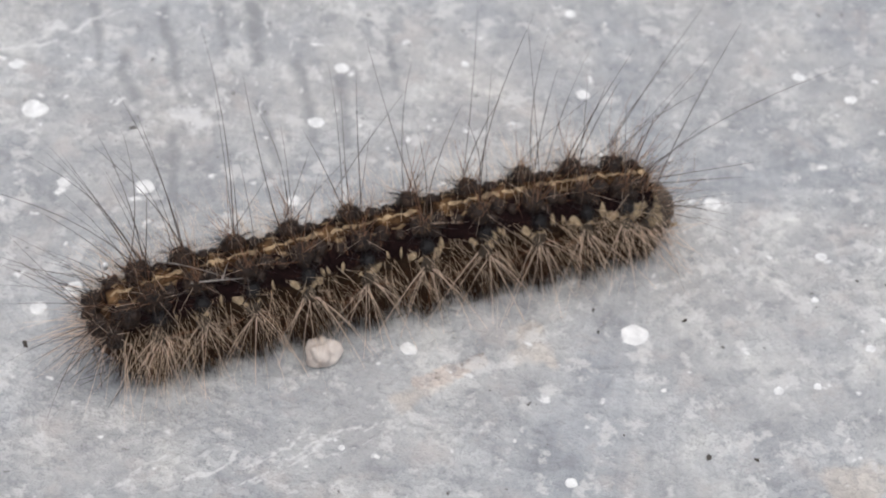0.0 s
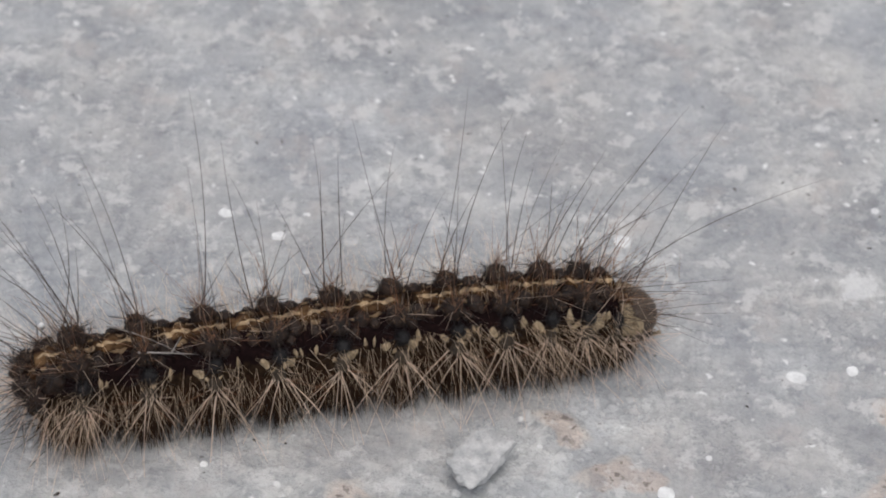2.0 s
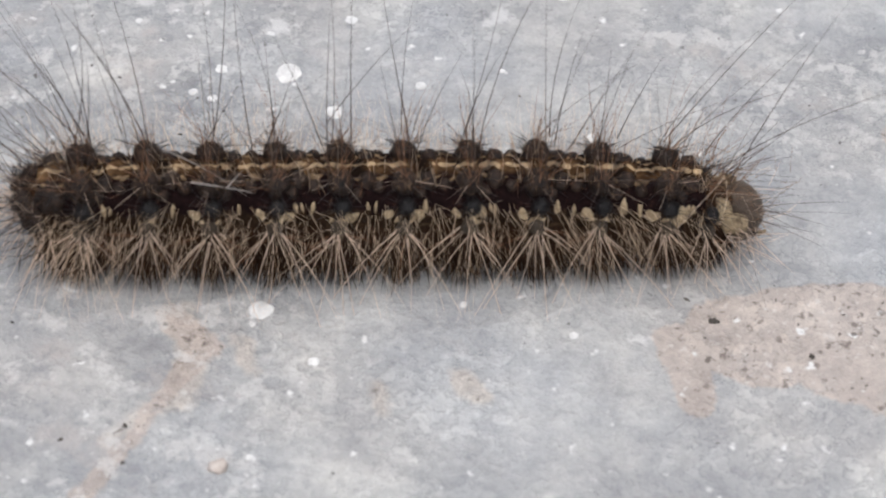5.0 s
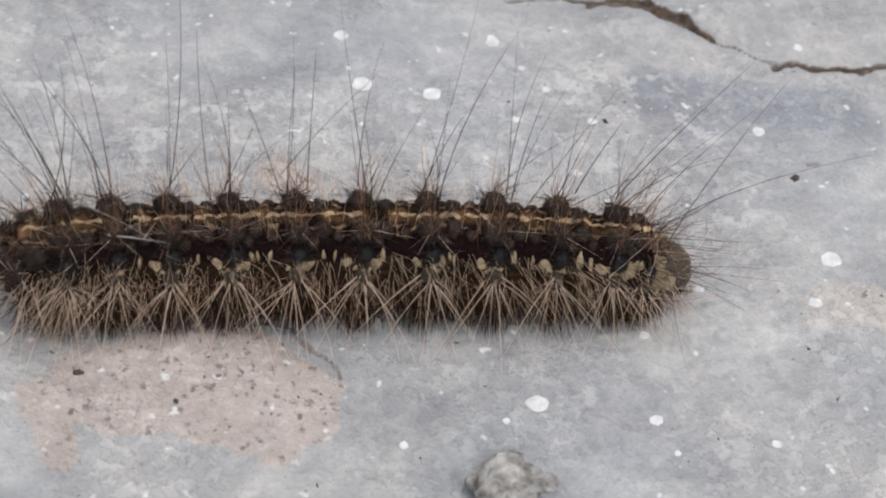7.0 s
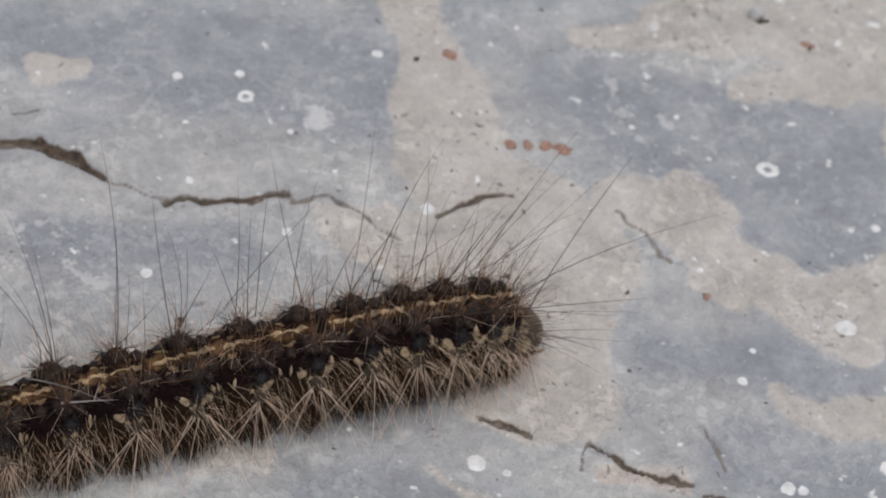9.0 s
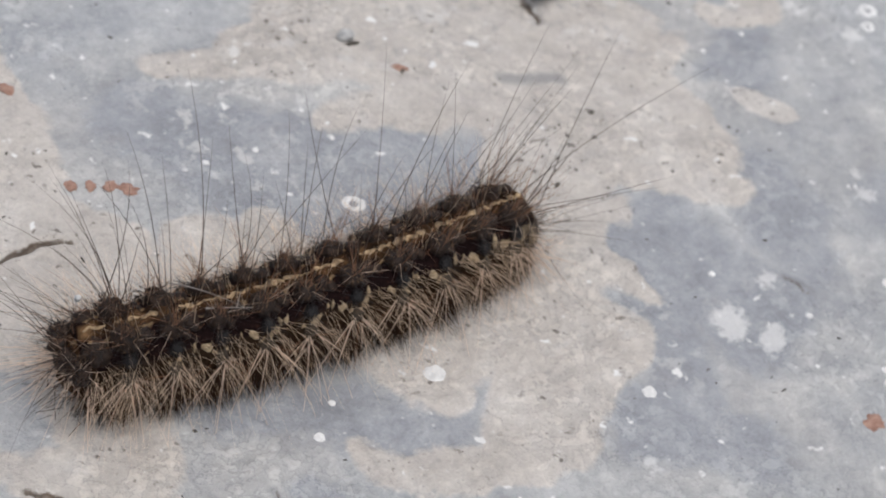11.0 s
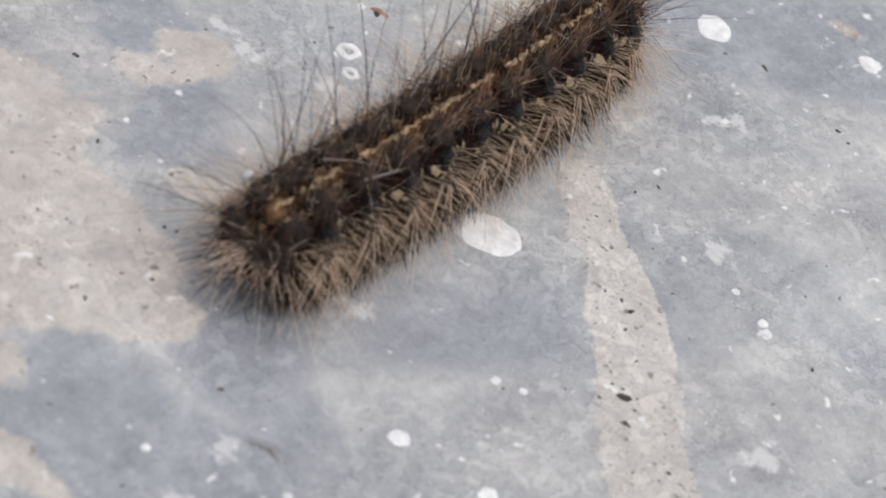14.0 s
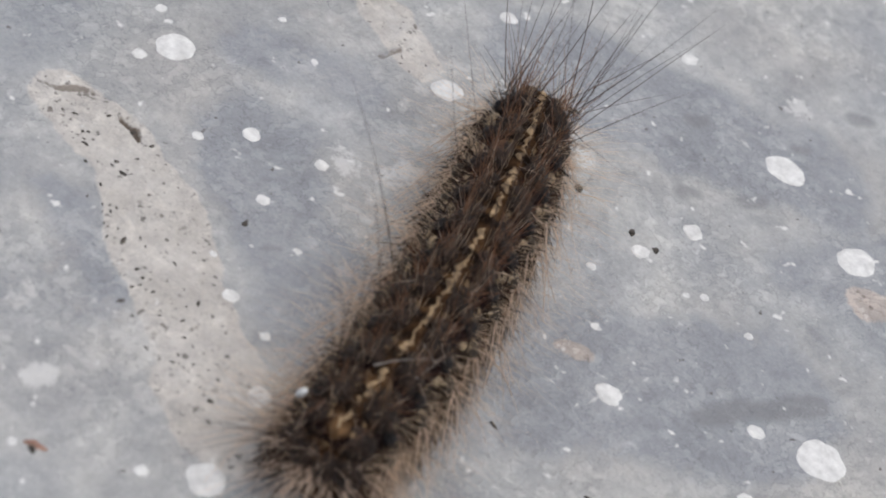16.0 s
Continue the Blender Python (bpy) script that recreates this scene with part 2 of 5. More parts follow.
SKIN = body_skin()
WART = speckled("blue_black_wart", (0.0022, 0.0021, 0.0028), (0.009, 0.007, 0.008), 5200, 0.36, 0.22, 0.3)
WART_TOP = speckled("brown_black_wart", (0.004, 0.003, 0.003), (0.042, 0.024, 0.016), 3600, 0.45, 0.2, 0.2)
WART_BROWN = speckled("brown_wart", (0.022, 0.015, 0.010), (0.075, 0.052, 0.032), 4500, 0.6, 0.2)
HEAD_SKIN = speckled("grey_brown_head", (0.035, 0.024, 0.017), (0.15, 0.11, 0.078), 1600, 0.45, 0.08, 0.4)
GLAND = speckled("ochre_tail_mark", (0.05, 0.028, 0.014), (0.24, 0.155, 0.075), 2600, 0.6, 0.05)
HAIR_DARK = material("dark_bristle", (0.060, 0.035, 0.024), 0.45, 0.35)
HAIR_MAHOGANY = material("mahogany_hair", (0.25, 0.122, 0.068), 0.4, 0.35)
HAIR_FUZZ = material("olive_brown_fuzz", (0.24, 0.15, 0.092), 0.6, 0.15)
HAIR_BLACK = material("black_spine", (0.011, 0.0075, 0.008), 0.32, 0.5)
HAIR_TAN = material("tan_bristle", (0.82, 0.665, 0.54), 0.4, 0.4)
HAIR_BROWN = material("brown_bristle", (0.42, 0.315, 0.245), 0.5, 0.3)
HAIR_PALE = material("pale_fine_hair", (0.86, 0.71, 0.55), 0.5, 0.3)


def let_light_through(m, share):
    """Thin hairs pass some light on."""
    nt = m.node_tree
    b = nt.nodes["Principled BSDF"]
    tr = nt.nodes.new("ShaderNodeBsdfTranslucent")
    tr.inputs["Color"].default_value = b.inputs["Base Color"].default_value
    mx = nt.nodes.new("ShaderNodeMixShader")
    mx.inputs[0].default_value = share
    nt.links.new(b.outputs[0], mx.inputs[1])
    nt.links.new(tr.outputs[0], mx.inputs[2])
    nt.links.new(mx.outputs[0], nt.nodes["Material Output"].inputs["Surface"])


let_light_through(HAIR_TAN, 0.35)
let_light_through(HAIR_BROWN, 0.4)
let_light_through(HAIR_PALE, 0.5)
HAIR_UNDER = material("dark_brown_under_hair", (0.036, 0.018, 0.010), 0.6, 0.1)
# paler than the black spines: their sheen is put into the colour
HAIR_GREY = material("sheen_grey_spine", (0.26, 0.19, 0.155), 0.35, 0.5)
LINT = material("pale_lint_fibre", (0.42, 0.385, 0.36), 0.8, 0.1)
let_light_through(LINT, 0.4)

# ---------------------------------------------------------------- helpers


def mesh_object(name, verts, faces, mats, parent=None, label="", smooth=True):
    me = bpy.data.meshes.new(name)
    me.from_pydata([tuple(v) for v in verts], [], [tuple(f) for f in faces])
    for m in mats if isinstance(mats, (list, tuple)) else [mats]:
        me.materials.append(m)
    if smooth:
        me.polygons.foreach_set("use_smooth", [True] * len(me.polygons))
    me.update()
    ob = new(name, me)
    ob.parent = parent
    if label:
        tagged(ob, label)
    return ob


def part(name, bm, mat, parent, label=""):
    """Links a bmesh as one mesh object under a thing or under a part."""
    me = bpy.data.meshes.new(name)
    for f in bm.faces:
        f.smooth = True
    bm.to_mesh(me)
    bm.free()
    me.materials.append(mat)
    ob = new(name, me)
    ob.parent = parent
    if label:
        tagged(ob, label)
    return ob


def lump(radii, subdiv=2, rough=0.12, freq=1.5, seed=0.0, flat=None):
    """A rounded, uneven lump; flat cuts its underside at that share of its height."""
    bm = bmesh.new()
    bmesh.ops.create_icosphere(bm, subdivisions=subdiv, radius=1.0)
    for v in bm.verts:
        n = noise.noise(v.co * freq + Vector((seed, seed * 1.7, -seed)))
        v.co *= 1 + rough * 2 * n
        if flat is not None and v.co.z < flat:
            v.co.z = flat
        v.co = Vector((v.co.x * radii[0], v.co.y * radii[1], v.co.z * radii[2]))
    return bm


def hair_mesh(rng, specs, rings=4):
    """Tapered, bent three-sided hairs: (root, way, length, radius, sag vector)."""
    specs = list(specs)
    root = np.array([s[0] for s in specs])
    way = np.array([s[1] for s in specs])
    way /= np.linalg.norm(way, axis=1, keepdims=True)
    length = np.array([s[2] for s in specs])[:, None]
    radius = np.array([s[3] for s in specs])[:, None]
    sag = np.array([s[4] for s in specs])
    n = len(specs)
    side = np.cross(way, rng.normal(size=(n, 3)))
    side /= np.linalg.norm(side, axis=1, keepdims=True) + 1e-12
    other = np.cross(way, side)
    verts = []
    for k in range(rings):
        u = k / rings
        centre = root + way * length * u + sag * length * u * u
        r = radius * (1 - 0.75 * u)
        for j in range(3):
            a = 2 * math.pi * j / 3
            verts.append(centre + side * r * math.cos(a) + other * r * math.sin(a))
    tip = root + way * length + sag * length
    verts = np.concatenate([np.stack(verts, 1), tip[:, None]], 1)
    per = rings * 3 + 1
    faces = []
    base_faces = []
    for k in range(rings - 1):
        for j in range(3):
            a, b = k * 3 + j, k * 3 + (j + 1) % 3
            base_faces.append((a, b, b + 3))
            base_faces.append((a, b + 3, a + 3))
    for j in range(3):
        a, b = (rings - 1) * 3 + j, (rings - 1) * 3 + (j + 1) % 3
        base_faces.append((a, b, per - 1))
    bf = np.array(base_faces)
    faces = (bf[None] + (np.arange(n) * per)[:, None, None]).reshape(-1, 3)
    return verts.reshape(-1, 3), faces

# ---------------------------------------------------------------- ground


def lattice(ix, iy, seed):
    h = (ix * 374761393 + iy * 668265263 + seed * 974634777) & 0x7FFFFFFF
    h = ((h ^ (h >> 13)) * 1274126177) & 0x7FFFFFFF
    return ((h ^ (h >> 16)) & 0xFFFF) / 65535.0


def value_noise(x, y, seed):
    xi, yi = np.floor(x).astype(np.int64), np.floor(y).astype(np.int64)
    fx, fy = x - xi, y - yi
    fx, fy = fx * fx * (3 - 2 * fx), fy * fy * (3 - 2 * fy)
    a = lattice(xi, yi, seed) * (1 - fx) + lattice(xi + 1, yi, seed) * fx
    b = lattice(xi, yi + 1, seed) * (1 - fx) + lattice(xi + 1, yi + 1, seed) * fx
    return a * (1 - fy) + b * fy - 0.5


def fractal(x, y, size, seed, octaves=4):
    out, amp = 0.0, 1.0
    for k in range(octaves):
        out = out + amp * value_noise(x / size, y / size, seed + k)
        size, amp = size / 2.0, amp * 0.5
    return out


def axis_steps(lo, hi, step, far):
    core = np.arange(lo, hi + step / 2, step)
    grow = []
    d, s = 0.0, step
    while d < far:
        s *= 1.35
        d += s
        grow.append(d)
    grow = np.array(grow)
    return np.concatenate([lo - grow[::-1], core, hi + grow])


def capsule(x, y, x1, y1, x2, y2, r1, r2):
    """Signed distance (mm) to a stroke that runs from one width to another."""
    dx, dy = x2 - x1, y2 - y1
    u = np.clip(((x - x1) * dx + (y - y1) * dy) / max(dx * dx + dy * dy, 1e-6), 0, 1)
    return np.hypot(x - x1 - u * dx, y - y1 - u * dy) - (r1 + (r2 - r1) * u)


# strokes of mortar, of darker slate-grey screed, cracks and scratches: x1, y1, x2, y2, r1, r2 in mm
WASHES = []
WASHES += [(-33.7, 9.1, 0.62), (-25.8, 2.4, 1.05), (29.0, -14.5, 0.37), (38.3, 18.5, 0.54), (39.5, 6.0, 0.99), (44.8, 17.5, 0.81), (55.4, 18.6, 0.96), (60.4, -3.2, 0.49), (110.0, 19.4, 0.86), (117.5, -9.2, 1.15), (132.8, 23.8, 0.44), (142.7, -8.6, 0.57), (151.5, -0.3, 1.23), (153.5, -2.6, 0.82), (154.9, 1.2, 0.63), (164.1, 6.4, 0.69), (164.8, 7.9, 0.62), (168.0, 19.8, 0.89), (168.1, 21.8, 0.77), (170.7, 17.8, 0.41), (176.3, -7.6, 0.94), (178.7, 24.7, 0.97), (182.9, 3.9, 0.89), (183.6, 12.5, 0.75), (189.3, 10.5, 0.80), (189.9, -4.8, 0.72), (192.0, -3.9, 0.66), (200.3, 27.6, 0.66), (202.1, 26.6, 0.67), (205.0, 26.5, 1.03)]
WASHES += [(212.0, 22.4, 0.73), (227.1, 20.1, 0.93)]
PINKISH = [
    (64.3, -2.6, 70.6, -2.7, 2.15, 2.55), (70.6, -3.0, 71.9, -4.3, 2.75, 2.75), (69.0, -4.0, 71.4, -5.6, 2.3, 1.95),
    (61.9, -2.8, 62.3, -6.2, 0.95, 0.75), (39.8, -0.8, 41.4, -2.7, 0.50, 0.62), (41.4, -2.8, 40.2, -4.6, 0.62, 0.45),
    (40.2, -4.8, 38.7, -7.7, 0.36, 0.30), (38.5, -7.9, 36.4, -11.4, 0.30, 0.34), (36.2, -11.8, 35.0, -13.3, 0.70, 0.75),
    (24.2, -2.6, 24.7, -4.0, 0.60, 0.50), (15.1, -8.7, 16.2, -10.2, 1.05, 0.95), (26.2, -6.4, 29.0, -6.6, 0.75, 0.55),
    (117.5, -6.3, 120.7, -8.1, 0.55, 0.45), (200.9, 14.0, 201.2, 13.5, 0.55, 0.55), (218.0, 8.7, 218.6, 8.3, 1.1, 0.9), (-11.4, -14.2, -8.6, -12.4, 0.42, 0.30), (74.4, 9.8, 75.3, 9.3, 1.35, 0.81),
    (116.9, -6.4, 119.3, -7.6, 0.41, 0.30), (122.6, -11.0, 124.1, -11.8, 0.42, 0.42), (131.9, -12.1, 135.5, -11.7, 1.18, 1.26),
]
PALE_MORTAR = [
    (190.5, 36.7, 190.6, 32.7, 1.43, 1.74), (190.6, 32.9, 187.5, 28.3, 1.79, 1.67), (187.4, 28.0, 186.1, 23.9, 1.77, 2.14),
    (185.7, 23.5, 183.9, 20.6, 1.98, 1.50), (183.7, 20.4, 183.3, 17.6, 1.49, 1.15), (210.0, 34.8, 208.6, 30.9, 1.29, 1.27),
    (173.4, -2.2, 170.8, -6.8, 1.85, 1.95), (190.4, 35.7, 190.0, 30.2, 1.54, 1.69),
    (189.2, 29.2, 185.1, 21.8, 1.98, 1.87), (184.7, 21.2, 183.3, 17.9, 2.14, 1.82), (179.3, 9.4, 177.5, 6.0, 1.02, 1.43),
    (177.5, 5.7, 175.8, 2.1, 1.51, 1.67), (175.8, 2.1, 173.0, -2.4, 1.72, 1.75), (161.6, 13.9, 162.6, 12.6, 0.90, 0.90),
    (185.3, 23.3, 185.7, 21.6, 1.47, 1.76),
]
PALE_MORTAR += [
    (171.3, -6.7, 171.1, -7.3, 1.41, 1.49),
]
BUFF = [
    (9.1, -18.8, 10.7, -17.9, 0.81, 0.82), (-12.2, -15.3, -10.1, -13.6, 0.49, 0.39), (15.3, -8.7, 16.0, -10.1, 1.17, 1.09),
    (24.0, -2.4, 24.8, -3.6, 0.60, 0.60), (25.0, -6.3, 27.0, -6.2, 0.59, 0.43), (-6.2, -11.4, -5.6, -11.7, 0.71, 0.50),
    (19.0, -12.0, 19.4, -12.6, 0.64, 0.64), (39.8, -0.7, 41.1, -2.7, 0.44, 0.57), (41.0, -2.9, 40.4, -5.2, 0.57, 0.52),
    (40.1, -5.3, 38.0, -7.5, 0.47, 0.28), (42.8, -2.1, 43.1, -3.4, 0.53, 0.38), (15.3, -9.0, 16.3, -10.1, 1.12, 0.89),
    (24.5, -2.4, 24.4, -3.7, 0.33, 0.47), (48.8, -5.2, 48.9, -6.4, 0.38, 0.28), (53.0, -5.0, 53.7, -5.8, 0.71, 0.59),
    (40.0, -0.5, 40.9, -2.4, 0.53, 0.62),
]
BUFF += [
    (40.5, -3.0, 40.0, -5.1, 0.52, 0.37), (118.9, 27.4, 118.3, 22.7, 2.01, 1.81), (118.1, 22.3, 117.4, 16.6, 1.97, 3.03),
    (117.8, 14.8, 118.9, 9.1, 3.49, 5.93), (109.8, 11.6, 113.4, 8.9, 1.82, 3.34), (118.7, 5.9, 117.9, 1.4, 5.23, 2.70),
    (108.4, -5.6, 113.9, -10.3, 0.35, 0.4), (113.9, -1.6, 118.2, -1.7, 1.75, 2.08), (126.2, 11.2, 129.7, 5.1, 1.95, 2.25), (129.6, 4.3, 133.4, -0.1, 2.08, 2.40),
    (133.4, 23.3, 146.5, 19.8, 2.11, 3.47), (140.4, 17.4, 144.9, 16.6, 1.77, 2.15), (128.4, -3.4, 133.3, -6.3, 0.77, 1.09),
    (116.8, -5.8, 120.1, -7.6, 0.58, 1.02), (97.7, -1.8, 101.3, -1.9, 0.81, 0.82), (96.4, 25.7, 98.6, 25.8, 1.21, 0.76),
    (128.1, 23.6, 156.7, 18.6, 1.38, 1.93),
]
BUFF += [
    (145.5, 11.4, 137.6, -5.4, 3.04, 2.43), (132.6, 1.0, 139.0, 1.0, 1.9, 2.2), (128.3, -4.2, 136.3, -6.7, 1.09, 1.60), (133.4, -11.2, 135.4, -12.7, 1.86, 2.18),
    (131.5, -13.7, 132.6, -14.3, 1.52, 1.52), (152.4, 12.7, 156.5, 10.5, 4.08, 3.00), (129.5, 11.4, 130.1, 8.6, 1.44, 1.67),
    (127.0, 4.4, 128.3, 3.4, 0.92, 1.62), (142.7, 2.2, 143.5, -0.0, 2.58, 2.57), (140.9, -0.6, 138.1, -3.7, 3.02, 2.67),
    (137.0, 24.9, 150.2, 21.0, 2.95, 3.50), (149.1, 18.8, 150.3, 14.1, 2.59, 2.28), (135.9, 17.4, 139.3, 17.3, 1.04, 1.06),
    (150.5, 20.5, 148.5, 14.8, 7.46, 5.14), (147.2, 12.4, 142.0, 2.6, 3.53, 2.79), (145.8, 5.0, 147.2, 3.5, 1.45, 0.98),
    (164.8, 21.2, 166.1, 20.1, 0.89, 1.20),
]
BUFF += [
    (154.3, 15.3, 156.6, 13.0, 3.03, 2.61), (153.6, 8.7, 156.7, 7.7, 1.59, 0.93), (149.3, 7.7, 149.7, 7.0, 1.08, 0.65),
    (146.6, 4.1, 147.5, 2.3, 0.83, 0.62), (162.1, 20.9, 164.7, 19.8, 0.77, 0.66),
]
SLATE = [
    (97.0, 28.3, 113.2, 21.7, 3.67, 4.80), (94.5, 13.1, 102.9, 11.2, 1.70, 1.76), (126.2, 20.6, 129.5, 14.1, 2.02, 2.67),
    (132.7, 11.8, 137.8, 7.4, 3.01, 3.70), (138.0, 13.1, 142.5, 11.9, 2.06, 2.44), (122.3, -0.3, 132.6, -3.1, 1.52, 1.89),
    (116.3, -10.5, 121.1, -11.0, 0.87, 1.33), (124.8, 19.3, 132.2, 15.7, 2.34, 3.07), (136.5, 13.0, 138.3, 8.1, 3.10, 2.73),
    (136.1, 6.3, 133.3, -2.1, 3.36, 2.57), (149.6, 5.1, 153.2, -0.2, 2.85, 3.91), (143.7, -5.9, 148.2, -8.9, 2.99, 2.69),
    (102.5, -5.5, 113.0, -8.6, 1.62, 1.69), (124.4, -7.2, 130.0, -9.2, 2.10, 1.84), (133.8, 16.5, 136.3, 12.3, 2.29, 2.80),
    (135.6, 9.7, 132.5, 5.9, 2.51, 1.69),
]
SLATE += [
    (175.9, 14.1, 179.0, 12.1, 1.70, 1.73), (138.5, 14.5, 137.3, 7.3, 2.84, 3.41), (164.9, 24.6, 162.8, 16.6, 2.11, 2.60),
    (150.3, 6.4, 148.4, 3.7, 1.52, 1.48), (146.1, 1.7, 148.1, 0.4, 0.96, 1.46), (163.9, 23.0, 164.6, 21.7, 1.85, 1.59),
    (162.7, 18.5, 160.4, 16.6, 1.54, 1.25), (151.8, 6.9, 153.0, 4.7, 1.33, 2.00), (157.6, 4.9, 157.5, 1.3, 1.87, 2.30),
    (159.0, 8.2, 158.4, 4.9, 1.93, 1.90), (165.6, 5.5, 169.6, 2.7, 2.29, 2.62), (178.1, 3.7, 176.0, 0.1, 0.52, 0.76),
    (192.7, 17.4, 206.5, 8.4, 4.24, 5.45), (216.4, 27.7, 222.6, 16.9, 4.08, 4.28), (196.8, 30.6, 191.1, 19.3, 3.09, 3.39),
    (185.4, 31.9, 183.9, 27.2, 1.25, 1.22),
]
SLATE += [
    (148.6, 3.0, 146.6, -4.5, 2.0, 2.2), (108.8, -7.4, 111.5, -9.6, 0.9, 1.1), (117.6, -10.6, 121.1, -11.0, 0.9, 1.0), (216.2, 11.3, 221.4, 9.6, 2.34, 2.80), (201.4, 9.6, 205.1, 9.1, 2.30, 1.49), (201.0, 34.9, 203.6, 31.7, 1.77, 1.81),
    (194.1, 24.0, 193.6, 21.7, 1.63, 1.34),
]
CRACKS = [
    (87.9, 20.7, 91.0, 21.2, 0.09, 0.12), (91.0, 21.2, 93.5, 20.2, 0.12, 0.21), (93.5, 20.3, 95.3, 20.1, 0.27, 0.46),
    (95.3, 19.9, 96.5, 18.9, 0.52, 0.50), (96.5, 18.8, 97.9, 17.3, 0.46, 0.16), (97.9, 17.2, 101.0, 15.3, 0.10, 0.03),
    (100.6, 15.2, 101.7, 15.2, 0.12, 0.15), (107.1, 14.3, 107.4, 13.7, 0.12, 0.06), (101.7, 15.3, 105.1, 14.3, 0.15, 0.28),
    (105.1, 14.3, 107.3, 14.3, 0.21, 0.12), (107.2, 13.7, 109.3, 13.8, 0.06, 0.06), (109.3, 13.8, 110.6, 12.0, 0.06, 0.09),
    (110.6, 12.0, 112.3, 10.0, 0.09, 0.06), (115.0, 11.7, 117.4, 12.1, 0.09, 0.19), (117.4, 12.1, 119.4, 12.4, 0.22, 0.09),
    (124.4, 10.2, 125.6, 7.5, 0.06, 0.10),
]
CRACKS += [
    (125.6, 7.5, 126.4, 5.7, 0.10, 0.06), (94.7, 22.5, 96.0, 22.3, 0.09, 0.09), (117.5, -4.8, 118.1, -5.6, 0.09, 0.18),
    (118.1, -5.6, 120.0, -7.3, 0.21, 0.18), (120.0, -7.3, 121.1, -7.8, 0.21, 0.12), (121.4, -8.7, 123.3, -10.2, 0.09, 0.21),
    (123.3, -10.2, 124.7, -10.7, 0.15, 0.06), (125.0, -11.9, 127.1, -13.2, 0.06, 0.09), (127.1, -13.2, 128.6, -14.3, 0.12, 0.09),
    (128.6, -14.3, 132.9, -14.2, 0.09, 0.15), (132.9, -14.2, 136.5, -11.0, 0.09, 0.06), (135.7, -10.5, 137.0, -10.1, 0.25, 0.13),
    (137.0, -10.1, 139.2, -10.5, 0.10, 0.16), (139.2, -10.5, 142.3, -12.0, 0.13, 0.10), (112.5, -2.2, 113.4, -2.8, 0.12, 0.21),
    (113.4, -2.8, 114.3, -3.3, 0.21, 0.09),
]
CRACKS += [
    (123.5, -5.1, 123.3, -7.8, 0.09, 0.06), (121.9, -9.5, 125.4, -10.7, 0.07, 0.08), (132.9, -14.2, 133.6, -14.8, 0.08, 0.08), (100.5, 8.3, 101.2, 7.9, 0.12, 0.09), (117.5, -4.8, 116.1, -6.4, 0.06, 0.06),
    (190.0, 37.3, 191.0, 36.5, 0.08, 0.11), (191.0, 36.5, 192.0, 35.6, 0.11, 0.08), (206.9, 32.3, 208.2, 32.2, 0.09, 0.13),
    (191.6, 33.9, 191.8, 33.0, 0.13, 0.13), (189.8, 37.5, 192.0, 36.0, 0.09, 0.12), (92.1, 20.4, 94.6, 20.3, 0.12, 0.24),
    (151.8, 26.0, 151.1, 23.8, 0.05, 0.11), (151.1, 23.8, 151.6, 22.5, 0.14, 0.11), (155.9, 1.2, 156.6, -0.2, 0.09, 0.08),
    (71.7, -0.1, 73.1, -0.5, 0.05, 0.05), (73.1, -0.5, 74.3, -1.8, 0.05, 0.07), (74.3, -1.8, 74.8, -3.4, 0.07, 0.05),
]
SCRATCHES = [
    (142.2, -12.2, 143.2, -14.2, 0.08, 0.13), (143.2, -14.2, 143.9, -16.1, 0.13, 0.19), (-26.0, 11.3, -24.0, 3.9, 0.06, 0.06),
    (-24.9, 11.6, -23.0, 3.6, 0.06, 0.06), (-23.9, 12.0, -22.0, 3.3, 0.06, 0.09), (-22.7, 12.1, -21.1, 4.3, 0.06, 0.06),
    (-21.8, 12.7, -20.0, 4.8, 0.06, 0.06), (-20.5, 12.9, -18.9, 5.4, 0.06, 0.06), (-19.3, 13.0, -17.9, 6.8, 0.06, 0.06),
    (-18.0, 13.7, -16.8, 7.4, 0.06, 0.06), (-20.6, -22.2, -14.2, -17.3, 0.05, 0.08), (-18.0, -21.6, -12.6, -17.5, 0.05, 0.05),
    (-16.2, -19.3, -12.9, -16.8, 0.05, 0.05), (-23.0, -22.5, -19.9, -19.8, 0.08, 0.11), (-20.3, -20.8, -16.3, -18.3, 0.08, 0.08),
    (-25.8, -22.8, -23.0, -20.6, 0.05, 0.08),
]
SCRATCHES += [
    (-18.9, -21.3, -14.7, -18.1, 0.05, 0.08), (-36.7, 6.8, -33.1, 7.9, 0.12, 0.15), (-32.9, 8.6, -29.3, 11.5, 0.12, 0.09),
    (185.7, 4.4, 189.8, 3.2, 0.05, 0.06), (198.7, 11.8, 203.2, 11.2, 0.06, 0.07),
]

